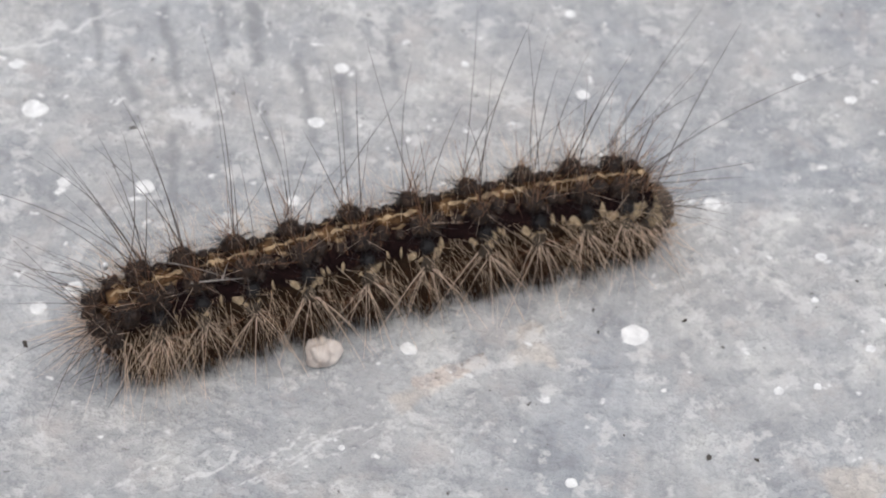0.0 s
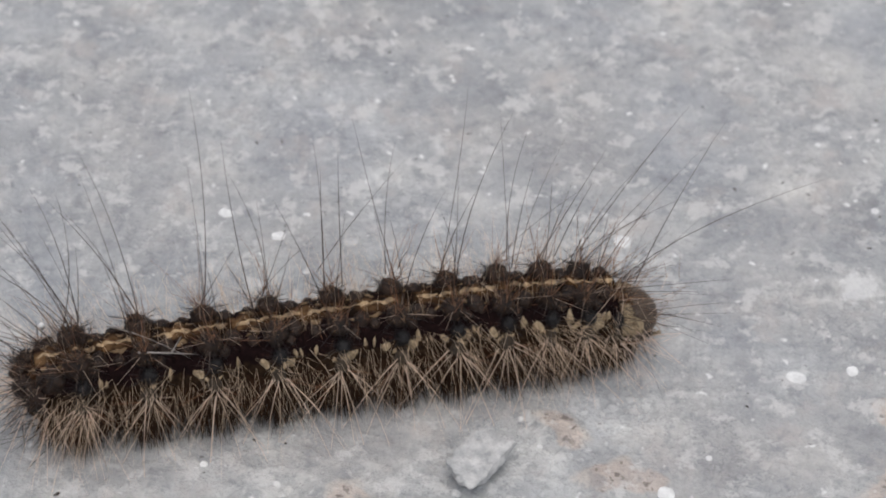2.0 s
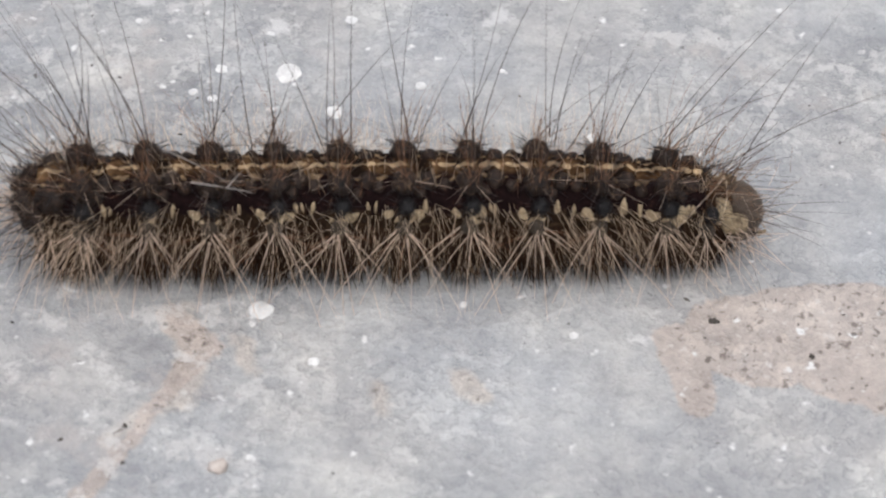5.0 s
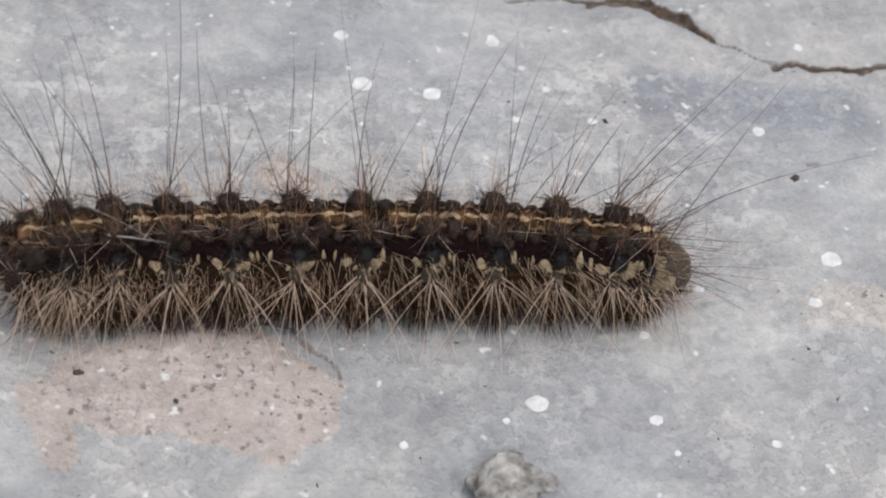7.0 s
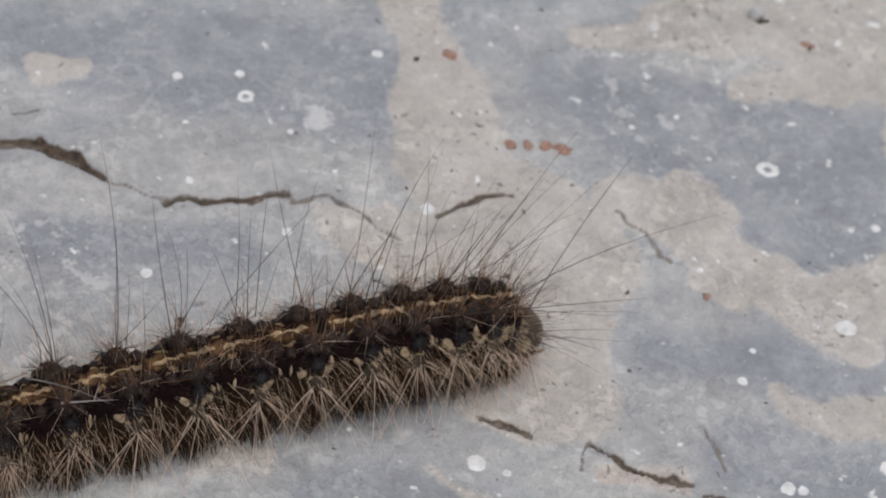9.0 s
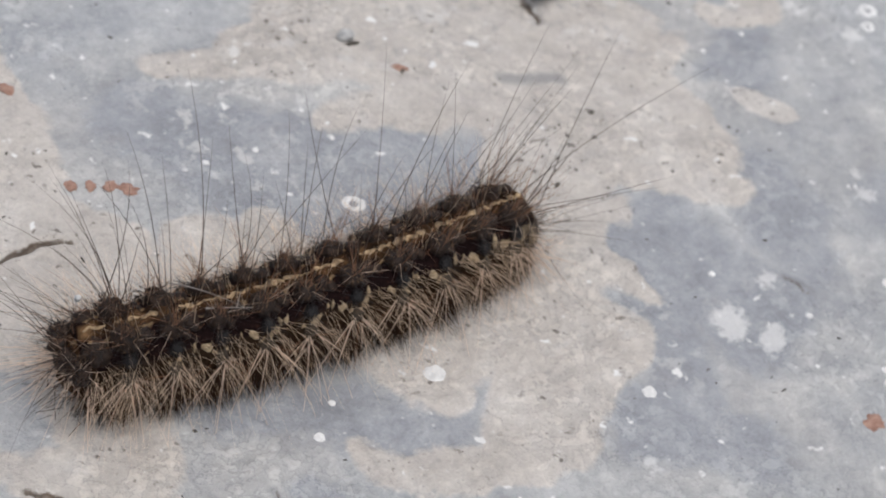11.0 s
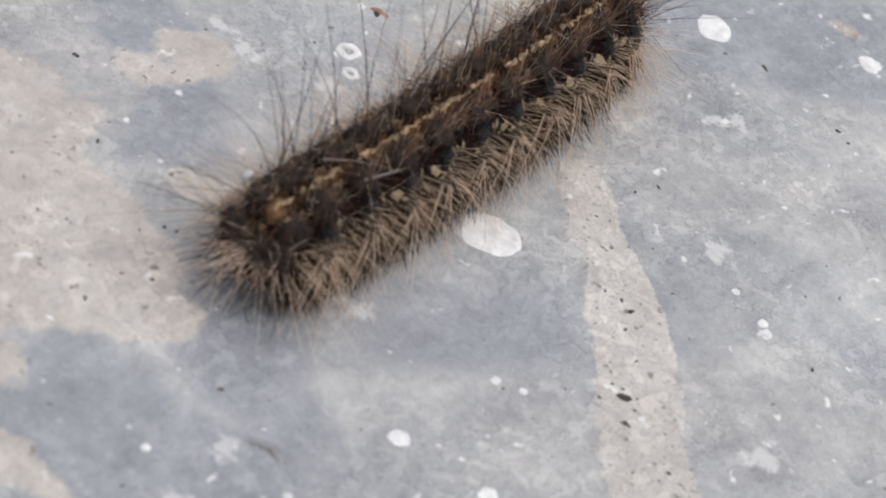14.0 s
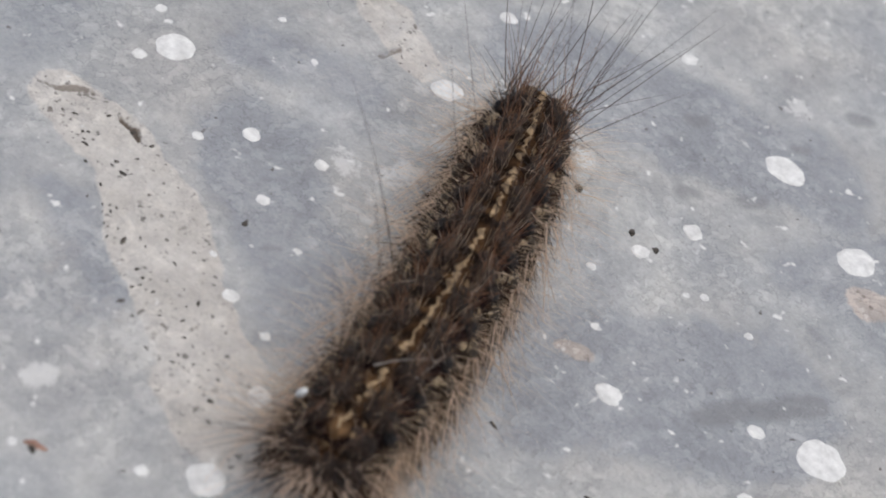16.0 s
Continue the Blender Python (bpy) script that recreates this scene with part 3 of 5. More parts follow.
# soft dark brush marks, dull dark blots, and shade painted at the mortar lump's foot
STREAKS = [
    (-28.3, 11.1, -26.2, 3.9, 0.30, 0.18), (-23.6, 12.4, -22.4, 7.6, 0.35, 0.22), (-21.9, 4.4, -20.5, -0.2, 0.26, 0.16),
    (-20.5, 7.8, -18.6, 1.8, 0.32, 0.2), (-17.9, 6.8, -16.8, 1.6, 0.26, 0.16), (-29.8, 7.2, -28.3, 1.9, 0.25, 0.15),
    (-26.4, 1.2, -25.0, -5.3, 0.25, 0.15), (-32.3, 11.2, -30.9, 6.1, 0.25, 0.15), (-15.9, 11.3, -14.9, 6.8, 0.2, 0.12),
    (-25.4, 12.4, -24.4, 8.2, 0.3, 0.18), (215.1, 18.4, 215.8, 18.0, 0.45, 0.35), (220.2, 21.8, 220.9, 21.4, 0.45, 0.3),
    (218.1, 16.6, 218.8, 16.2, 0.45, 0.35), (229.9, 17.6, 230.6, 17.2, 0.5, 0.4), (204.0, 8.4, 209.8, 5.8, 0.45, 0.7),
    (146.8, 18.4, 150.4, 17.7, 0.4, 0.4), (79.3, -10.6, 80.3, -12.0, 0.3, 0.5), (80.3, -12.0, 82.0, -12.1, 0.5, 0.3), (78.6, -9.0, 79.4, -10.4, 0.2, 0.3),
    (224.3, 17.7, 224.9, 17.4, 0.3, 0.25), (155.9, 1.3, 156.8, -0.1, 0.28, 0.22), (192.4, 25.2, 192.9, 25.0, 0.2, 0.12),
    (208.2, 32.1, 207.2, 32.3, 0.15, 0.1), (123.4, -5.0, 123.9, -7.9, 0.25, 0.1),
]


def nearest(strokes, x, y):
    d = np.full(x.shape, 50.0)
    for k in strokes:
        d = np.minimum(d, capsule(x, y, *k))
    return d


def surface(x, y):
    """Height (mm) of the floor, and how far a place is from mortar, slate, crack and scratch."""
    wx = x + 1.9 * fractal(x, y, 5.0, 11, 5)
    wy = y + 1.9 * fractal(x, y, 5.0, 23, 5)
    buff = nearest(BUFF, wx, wy)
    streak = nearest(STREAKS, x + 0.5 * fractal(x, y, 2.0, 67, 3), y + 0.5 * fractal(x, y, 2.0, 71, 3))
    slate = nearest(SLATE, wx, wy)
    cx = x + 0.7 * fractal(x, y, 2.6, 31) + 0.28 * fractal(x, y, 0.8, 53, 2)
    cy = y + 0.7 * fractal(x, y, 2.6, 41) + 0.28 * fractal(x, y, 0.8, 59, 2)
    crack = nearest([k for k in CRACKS if k[4] + k[5] > 0.24], cx, cy)
    hairline = nearest([(*k[:4], 0.11, 0.11) for k in CRACKS], cx, cy)
    px, py = 0.5 * (x + wx), 0.5 * (y + wy)
    pink = nearest(PINKISH, px, py)
    pale = nearest(PALE_MORTAR, px, py)
    scratch = nearest(SCRATCHES, cx, cy)
    wash = nearest([(a, b, a + 0.1, b, r, r) for a, b, r in WASHES], wx, wy)
    z = 0.12 * fractal(x, y, 9.0, 3) + 0.24 * fractal(x, y, 2.2, 7, 5)
    z = z + 0.11 / (1 + np.exp(np.clip(np.minimum(np.minimum(buff, pink), pale) / 0.16, -30, 30))) - 0.10 / (1 + np.exp(np.clip(hairline / 0.06, -30, 30)))
    z = z - 0.40 / (1 + np.exp(np.clip((crack + 0.02) / 0.06, -30, 30)))
    near = (x > -60) & (x < 262) & (y > -46) & (y < 70)
    return np.where(near, z, 0.0), buff, slate, crack, scratch, wash, pink, hairline, pale, streak


def floor_z(x, y):
    """Height of the floor in mm at one place."""
    return float(surface(np.array([[float(x)]]), np.array([[float(y)]]))[0][0, 0])


def ground():
    xs = axis_steps(-48, 250, 0.21, 30000.0)
    ys = axis_steps(-34, 58, 0.21, 30000.0)
    x, y = np.meshgrid(xs, ys)
    z, buff, slate, crack, scratch, wash, pink, hairline, pale, streak = surface(x, y)
    ny, nx = x.shape
    verts = np.stack([x, y, z], -1).reshape(-1, 3) * MM
    i = np.arange(nx - 1)[None] + nx * np.arange(ny - 1)[:, None]
    faces = np.stack([i, i + 1, i + nx + 1, i + nx], -1).reshape(-1, 4)
    me = bpy.data.meshes.new("ground")
    me.vertices.add(len(verts))
    me.vertices.foreach_set("co", verts.astype(np.float32).ravel())
    me.loops.add(faces.size)
    me.loops.foreach_set("vertex_index", faces.astype(np.int32).ravel())
    me.polygons.add(len(faces))
    me.polygons.foreach_set("loop_start", np.arange(0, faces.size, 4, dtype=np.int32))
    me.update(calc_edges=True)
    me.polygons.foreach_set("use_smooth", np.ones(len(faces), dtype=bool))
    for name, values in (
        ("buff", np.clip(0.5 - buff / 1.3, 0, 1)),
        ("pale", np.clip(0.5 - pale / 1.3, 0, 1)),
        ("pink", np.clip(0.5 - pink / 1.3, 0, 1)),
        ("hairline", np.clip(0.5 - hairline / 0.45, 0, 1)),
        ("slate", np.clip(0.5 - slate / 2.5, 0, 1)),
        ("dirt", np.clip(0.55 - crack / 0.45, 0, 1)),
        ("wash", np.clip(0.5 - wash / 1.2, 0, 1)),
        ("streak", np.clip(0.5 - streak / 0.8, 0, 1)),
        ("crusty", np.clip(np.maximum((62 - x + 16 * fractal(x, y, 18.0, 83, 3)) / 24, 2.2 * fractal(x, y, 13.0, 91, 3) - 0.15), 0, 1)),
        ("scratch", np.clip(0.5 - scratch / 0.3, 0, 1)),
    ):
        at = me.attributes.new(name, "FLOAT", "POINT")
        at.data.foreach_set("value", values.astype(np.float32).ravel())
    me.materials.append(CONCRETE)
    me.validate()
    ob = new("ground", me)
    tagged(ob, "weathered grey concrete floor with buff mortar smears and cracks", "concrete floor", kind="structure")
    return ob


ground()


WORN = {(134.7, 11.5), (173.0, 19.5), (172.2, 18.2), (107.1, 21.7), (110.5, -4.6)}


def paint_spots(spots):
    """Dried drops of paint, some of them worn through in the middle: x, y, radius in mm."""
    for x0, y0, r in spots:
        seed = x0 * 7.3 + y0 * 3.1
        hollow = (x0, y0) in WORN
        rings = (0.30, 0.5, 0.8, 0.95, 1.06) if hollow else (0.02, 0.4, 0.75, 0.95, 1.06)
        n = 48
        rag = 0.14 if r < 0.7 else 0.09
        px, py, lift = [], [], []
        for k, q in enumerate(rings):
            for j in range(n):
                a = 2 * math.pi * j / n
                w = 1 + rag * 1.5 * noise.noise(Vector((math.cos(a) * 1.4 + seed, math.sin(a) * 1.4, seed * 0.3))) + rag * 0.5 * noise.noise(Vector((math.cos(a) * 3 + seed, math.sin(a) * 3, 1.0)))
                px.append(x0 + r * q * w * math.cos(a))
                py.append(y0 + r * q * w * math.sin(a) * 0.95)
                lift.append((0.035, 0.06, 0.055, 0.045, -0.05)[k] if not (hollow and k == 0) else -0.04)
        z = surface(np.array([px]), np.array([py]))[0][0]
        verts = [(px[i] * MM, py[i] * MM, (z[i] + lift[i]) * MM) for i in range(len(px))]
        faces = [(k * n + j, k * n + (j + 1) % n, (k + 1) * n + (j + 1) % n, (k + 1) * n + j) for k in range(len(rings) - 1) for j in range(n)]
        faces = [f[::-1] for f in faces]
        if not hollow:
            faces.append(tuple(range(n)))
        ob = mesh_object("paint_spot", verts, faces, PAINT)
        ob.data.validate()
        tagged(ob, "dried drop of white paint on the concrete", "paint spot", "paint spots on the floor")


def grain(name, x, y, radii, mat, label, category, turn=0.0, rough=0.22, subdiv=2, flat=-0.5, sink=0.1, group=""):
    bm = lump(radii, subdiv, rough, 1.6, x * 1.3 + y, flat)
    z = floor_z(x, y) - flat * radii[2] - sink * radii[2]
    bmesh.ops.transform(bm, matrix=Matrix.Scale(MM, 4) @ Matrix.Translation((x, y, z)) @ Matrix.Rotation(radians(turn), 4, "Z"), verts=bm.verts)
    ob = part(name, bm, mat, None)
    tagged(ob, label, category, group)
    return ob


def stone(name, x, y, radii, mat, label, category, turn, cuts, seed, sink=0.12, faces=()):
    """A broken stone: a lump with flat chipped faces and a rough skin."""
    rng = np.random.default_rng(seed)
    bm = bmesh.new()
    bmesh.ops.create_icosphere(bm, subdivisions=5, radius=1.0)
    planes = [(Vector(rng.normal(size=3)).normalized(), rng.uniform(0.50, 0.80)) for _ in range(cuts)] + [(Vector(n).normalized(), d) for n, d in faces] + [(Vector((0, 0, -1)), 0.5)]
    for v in bm.verts:
        v.co *= 1.12
        for n, d in planes:
            over = v.co.dot(n) - d
            if over > 0:
                v.co -= n * over
        w = noise.noise(v.co * 2.3 + Vector((seed, 0, 0))) * 0.10 + noise.noise(v.co * 6.0) * 0.09 + noise.noise(v.co * 17.0) * 0.045
        v.co *= 1 + w
        v.co = Vector((v.co.x * radii[0], v.co.y * radii[1], v.co.z * radii[2]))
    z = floor_z(x, y) + (0.5 - sink) * radii[2]
    bmesh.ops.transform(bm, matrix=Matrix.Scale(MM, 4) @ Matrix.Translation((x, y, z)) @ Matrix.Rotation(radians(turn), 4, "Z"), verts=bm.verts)
    ob = part(name, bm, mat, None)
    tagged(ob, label, category)
    return ob


def crumb(name, x, y, wide, deep, high, mat, label, seed):
    """A crumbly lump: a core with knobs grown together, and a hollow under its rim."""
    rng = np.random.default_rng(seed)
    knobs = [(0.0, 0.0, 0.0, 0.52)] + [(math.cos(a) * q, math.sin(a) * q, rng.uniform(-0.2, 0.45), rng.uniform(0.14, 0.32))
                                       for a, q in zip(rng.uniform(0, 6.28, 22), rng.uniform(0.35, 0.80, 22))]
    bm = bmesh.new()
    bmesh.ops.create_icosphere(bm, subdivisions=5, radius=1.0)
    for v in bm.verts:
        d = v.co.normalized()
        far = 0.3
        for kx, ky, kz, size in knobs:
            along = d.dot(Vector((kx, ky, kz)))
            rest = size * size - (kx * kx + ky * ky + kz * kz - along * along)
            if rest > 0:
                far = max(far, along + math.sqrt(rest))
        v.co = d * far * (1 + 0.10 * noise.noise(d * 5.0 + Vector((seed, 0, 0))) + 0.05 * noise.noise(d * 15.0))
        v.co = Vector((v.co.x * wide, v.co.y * deep, v.co.z * high))
    bmesh.ops.transform(bm, matrix=Matrix.Scale(MM, 4) @ Matrix.Translation((x, y, floor_z(x, y) + 0.5 * high)), verts=bm.verts)
    ob = part(name, bm, mat, None)
    tagged(ob, label, "mortar lump")
    return ob


# dark grains: specks of soil, and stand-ins for small pits in the mortar
def soil_pit_grains(spots):
    for x, y, r in spots:
        q = 0.75 + 0.25 * math.sin(x * 5 + y)
        grain("soil_pit_grain", x, y, (r * 0.66, r * 0.45 * q, min(r * 0.28, 0.16)), SOIL_PIT, "tiny black grain on the concrete, for soil specks and mortar pits", "soil grain", x * 31 % 180, 0.5, 2, -0.35, 0.25, "soil grains on the floor")

paint_spots([(-35.5, 5.8, 0.43), (-33.9, 2.4, 0.68), (-31.3, -3.1, 0.35), (-30.9, -11.8, 0.42), (-29.4, -10.3, 0.49), (-27.1, -2.7, 0.50), (-19.3, -2.8, 0.37), (-18.8, 3.2, 0.45), (-17.9, 7.7, 0.40), (-15.0, -18.9, 0.16), (-12.4, -12.3, 0.42), (-11.2, 9.0, 0.22), (-5.6, 13.9, 0.32), (-4.6, 7.2, 0.40), (-4.0, -19.8, 0.30), (-1.3, -10.0, 0.68), (2.5, -0.4, 0.45), (5.9, -12.8, 0.25), (7.3, 10.3, 0.37), (7.8, -12.4, 0.21), (7.8, -6.6, 0.19), (8.2, -3.4, 0.32), (10.1, 8.8, 0.35), (10.5, -9.6, 0.26), (11.7, -11.9, 0.24), (12.7, -14.5, 0.36), (14.6, -15.6, 0.24), (17.1, 1.4, 0.29), (20.4, -11.6, 0.38), (23.5, -4.5, 0.14)])
paint_spots([(25.9, 2.7, 0.17), (26.9, -8.6, 0.24), (27.7, 9.6, 0.45), (29.4, -7.0, 0.44), (31.5, -4.7, 0.16), (35.4, -13.7, 0.15), (36.0, 0.7, 0.47), (38.8, 1.3, 0.30), (41.0, 12.8, 0.23), (41.1, -13.9, 0.25), (41.9, 12.3, 0.26), (42.3, 14.3, 0.29), (43.4, -13.9, 0.25), (44.0, -0.7, 0.52), (45.0, -12.8, 0.44), (45.4, 14.0, 0.60), (46.2, -3.8, 0.26), (47.5, 11.3, 0.41), (47.6, 4.1, 0.54), (48.5, 17.7, 0.30), (51.6, 13.1, 0.26), (55.5, 14.0, 0.16), (57.4, -2.4, 0.22), (58.9, 19.4, 0.50), (74.5, 4.1, 0.52), (76.2, 1.3, 0.26), (76.8, 6.4, 0.40), (76.9, -7.3, 0.20), (78.9, 18.9, 0.37), (79.3, 15.3, 0.49)])
paint_spots([(81.7, -6.4, 0.18), (82.6, 14.3, 0.45), (83.3, -5.6, 0.51), (86.5, 17.9, 0.35), (87.5, 15.7, 0.17), (88.4, 14.1, 0.20), (88.4, -7.1, 0.31), (88.8, -9.1, 0.15), (89.1, -2.3, 0.24), (90.2, 11.7, 0.26), (93.4, -9.1, 0.23), (97.7, -1.2, 0.35), (98.5, 10.4, 0.32), (99.4, 1.5, 0.50), (100.6, -8.0, 0.37), (102.4, 16.2, 0.24), (103.9, 23.9, 0.31), (104.6, -16.4, 0.26), (106.0, -16.4, 0.52), (106.4, 11.8, 0.27), (107.1, 21.7, 0.47), (107.3, 23.4, 0.28), (107.8, -8.8, 0.16), (108.7, 18.6, 0.19), (109.6, -10.3, 0.30), (109.8, -16.9, 0.29), (111.0, -4.6, 0.51), (112.3, -5.5, 0.23), (114.3, 11.9, 0.40), (115.5, 23.8, 0.33)])
paint_spots([(126.2, -9.3, 0.39), (126.6, -2.6, 0.28), (126.9, -9.6, 0.27), (127.5, 5.0, 0.18), (128.0, 15.8, 0.20), (128.1, -0.7, 0.19), (131.0, 16.2, 0.17), (131.9, -9.4, 0.50), (134.0, -0.2, 0.55), (134.6, 18.4, 0.15), (134.7, 11.5, 0.61), (135.6, 17.2, 0.12), (136.9, -12.4, 0.19), (138.2, -13.2, 0.35), (138.9, 6.1, 0.30), (144.4, -4.1, 0.40), (151.8, 2.3, 0.19), (155.8, -1.6, 0.20), (157.6, -6.8, 0.19), (158.0, -6.0, 0.22), (161.3, -7.8, 0.60), (161.7, -0.7, 0.47), (163.5, -4.4, 0.41), (167.6, 0.5, 0.23), (168.4, -0.4, 0.18), (172.2, 18.2, 0.45), (172.5, 7.5, 1.39), (173.0, 19.5, 0.57), (174.5, 16.3, 0.35), (174.7, 27.2, 0.31)])
paint_spots([(174.9, 11.6, 0.40), (175.5, 22.1, 0.21), (179.0, 18.5, 0.30), (180.7, 37.0, 2.03), (181.0, 16.9, 0.81), (181.8, -1.0, 0.26), (181.9, 1.0, 0.20), (184.5, 35.3, 0.84), (186.0, 18.9, 0.60), (188.9, 23.8, 0.41), (189.9, 26.0, 0.18), (190.9, -8.0, 0.94), (193.6, 16.1, 0.93), (194.4, 27.5, 0.34), (194.6, 32.0, 0.27), (195.8, 37.4, 0.34), (197.1, 31.0, 0.45), (197.7, 37.0, 0.97), (198.7, 28.0, 0.34), (199.1, 39.5, 0.29), (200.7, 11.5, 0.67), (201.8, 4.1, 0.43), (204.3, 36.4, 0.21), (205.6, 6.4, 0.44), (206.4, 17.3, 0.27), (207.2, 3.6, 1.21), (208.7, 29.1, 0.80), (209.7, 16.8, 0.46), (210.3, 13.2, 0.25), (210.3, 10.4, 0.22)])
paint_spots([(213.4, 16.4, 0.55), (216.3, 31.6, 0.48), (220.3, 10.8, 1.04), (222.2, 16.9, 1.12), (224.1, 25.1, 0.44)])
soil_pit_grains([(-31.1, -14.3, 0.38), (-28.4, 1.4, 0.30), (-7.1, -16.2, 0.11), (-3.4, -8.6, 0.20), (-3.1, -10.0, 0.17), (-1.6, -16.6, 0.11), (1.2, -8.7, 0.26), (2.5, -17.5, 0.27), (4.8, -17.3, 0.22), (5.2, -10.1, 0.10), (10.0, -4.9, 0.16), (11.5, -5.0, 0.13), (33.5, -1.4, 0.15), (35.8, -7.6, 0.16), (38.4, -7.1, 0.21), (40.4, 9.9, 0.20), (62.5, -0.5, 0.20), (63.0, -2.8, 0.12), (63.5, -1.8, 0.32), (64.7, -3.8, 0.09), (66.4, -0.7, 0.11), (67.2, -2.0, 0.10), (67.5, -3.9, 0.25), (69.3, -1.5, 0.10), (69.6, -5.5, 0.10), (70.9, -3.5, 0.11), (71.1, -0.9, 0.11), (71.5, -5.0, 0.10), (72.6, -1.2, 0.18), (72.8, -4.2, 0.10)])
soil_pit_grains([(72.8, -9.0, 0.14), (73.8, -4.2, 0.12), (74.7, 2.2, 0.31), (77.5, -8.0, 0.10), (81.2, -4.3, 0.15), (90.8, -8.6, 0.13), (90.8, 11.6, 0.26), (96.6, -3.8, 0.16), (97.1, -9.4, 0.09), (99.3, 6.9, 0.43), (107.3, 1.1, 0.52), (110.0, 7.7, 0.30), (110.0, 14.0, 0.18), (113.7, 13.6, 0.22), (116.6, 14.4, 0.14), (116.9, 6.5, 0.37), (117.5, 22.9, 0.33), (118.1, 18.5, 0.19), (119.0, -4.1, 0.12), (119.4, 10.7, 0.22), (119.7, 15.6, 0.16), (121.0, -0.6, 0.18), (121.6, -0.6, 0.15), (122.9, 4.3, 0.22), (123.2, 10.2, 0.19), (126.4, 25.8, 0.24), (127.1, 3.3, 0.25), (127.3, -4.1, 0.18), (133.5, 22.2, 0.18), (134.0, 4.5, 0.12)])
soil_pit_grains([(134.1, 21.5, 0.12), (134.4, 23.5, 0.10), (139.5, 22.7, 0.61), (141.5, 20.2, 0.43), (142.6, 6.0, 0.14), (143.3, 19.5, 0.10), (144.4, 8.3, 0.12), (144.6, 15.5, 0.14), (145.5, 11.4, 0.17), (146.3, 10.2, 0.32), (146.8, -2.9, 0.10), (147.0, 13.5, 0.11), (147.3, 16.9, 0.11), (148.1, 16.5, 0.13), (148.2, 14.2, 0.13), (148.2, -4.5, 0.12), (149.1, 9.4, 0.11), (149.2, 16.6, 0.11), (149.4, 5.4, 0.15), (150.1, 1.1, 0.14), (150.2, 13.1, 0.21), (150.9, 14.9, 0.34), (151.5, -4.8, 0.16), (151.6, -5.8, 0.24), (153.4, 9.7, 0.23), (154.1, 14.7, 0.14), (155.1, 26.1, 0.28), (155.5, 10.4, 0.14), (156.2, 3.9, 0.23), (156.5, 9.7, 0.16)])
soil_pit_grains([(156.6, -3.4, 0.20), (158.5, 17.5, 0.20), (158.6, 12.2, 0.19), (160.3, 22.5, 0.26), (167.6, 0.0, 0.13), (170.4, 19.3, 0.17), (171.6, -3.5, 0.29), (172.5, -2.2, 0.53), (174.2, 0.7, 0.12), (175.3, 2.2, 0.10), (175.6, 3.0, 0.12), (175.9, 21.4, 0.32), (176.0, 2.3, 0.20), (176.1, 1.6, 0.11), (178.2, 6.9, 0.12), (178.8, 1.9, 0.14), (181.3, 7.7, 0.16), (182.2, -4.0, 0.17), (182.8, 7.7, 0.19), (183.9, 19.8, 0.22), (184.2, 24.9, 0.12), (184.6, 21.6, 0.12), (185.4, 24.5, 0.12), (186.3, 28.9, 0.18), (186.7, 28.3, 0.33), (187.1, 31.1, 0.13), (187.1, 30.1, 0.11), (187.1, 24.0, 0.23), (187.5, 28.1, 0.20), (187.9, 26.3, 0.18)])
soil_pit_grains([(188.5, 27.5, 0.13), (189.1, 33.6, 0.23), (189.4, 31.4, 0.29), (189.6, 29.9, 0.12), (190.0, 35.3, 0.21), (190.7, 31.9, 0.16), (191.3, 34.5, 0.24), (191.8, 33.4, 0.35), (192.0, 32.3, 0.24), (192.5, 26.7, 0.32), (194.4, 12.9, 0.34), (195.1, 8.0, 0.22), (209.8, 21.1, 0.46), (210.3, 17.9, 0.35), (210.5, 16.5, 0.32), (214.0, 25.1, 0.48)])

# flat dark grains added in place of the small pits in the mortar
def pit_stand_ins(count, x0, y0, x1, y1, wide, seed):
    rng = np.random.default_rng(seed)
    u = rng.uniform(0, 1, count)
    spread = rng.normal(size=(count, 2)) * wide
    soil_pit_grains([(round(x0 + (x1 - x0) * a + b, 2), round(y0 + (y1 - y0) * a + c, 2), r) for a, (b, c), r in zip(u, spread, rng.uniform(0.07, 0.19, count))])


pit_stand_ins(30, 148.6, 14.8, 146.2, 10.6, 0.9, 5)
pit_stand_ins(12, 144.6, 8.4, 142.6, 5.4, 0.6, 6)
pit_stand_ins(16, 190.3, 35.8, 187.8, 29.0, 0.55, 7)
pit_stand_ins(22, 187.4, 28.4, 184.0, 20.6, 0.65, 8)
pit_stand_ins(12, 175.6, 2.4, 172.0, -3.6, 0.55, 9)

# stones, lumps and stains
stone("stone_chip", 20.5, -6.4, (2.05, 1.65, 1.35), STONE, "angular grey stone chip lying on the concrete", "stone", 62, 0, 5, 0.0,
      (((1, 0.1, 0.1), 0.80), ((-1, 0.35, 0.1), 0.74), ((0.1, 1, 0.1), 0.64), ((-0.1, -1, 0.15), 0.60), ((-0.06, -0.10, 1), 0.52), ((0.8, 0.8, 0.3), 0.82),
       ((-0.7, -0.35, -0.7), 0.40), ((-0.6, 0.6, -0.6), 0.45), ((0.1, -0.8, -0.7), 0.42)))
grain("pebble", -16.6, -13.4, (0.88, 0.78, 0.72), PINK_STONE, "small pinkish-white pebble on the concrete", "pebble", 20, 0.24, 4, -0.6, 0.05)
crumb("mortar_lump", 80.7, -10.5, 2.1, 1.8, 1.75, CRUMBLY, "crumbly grey mortar lump stuck to the floor", 8)
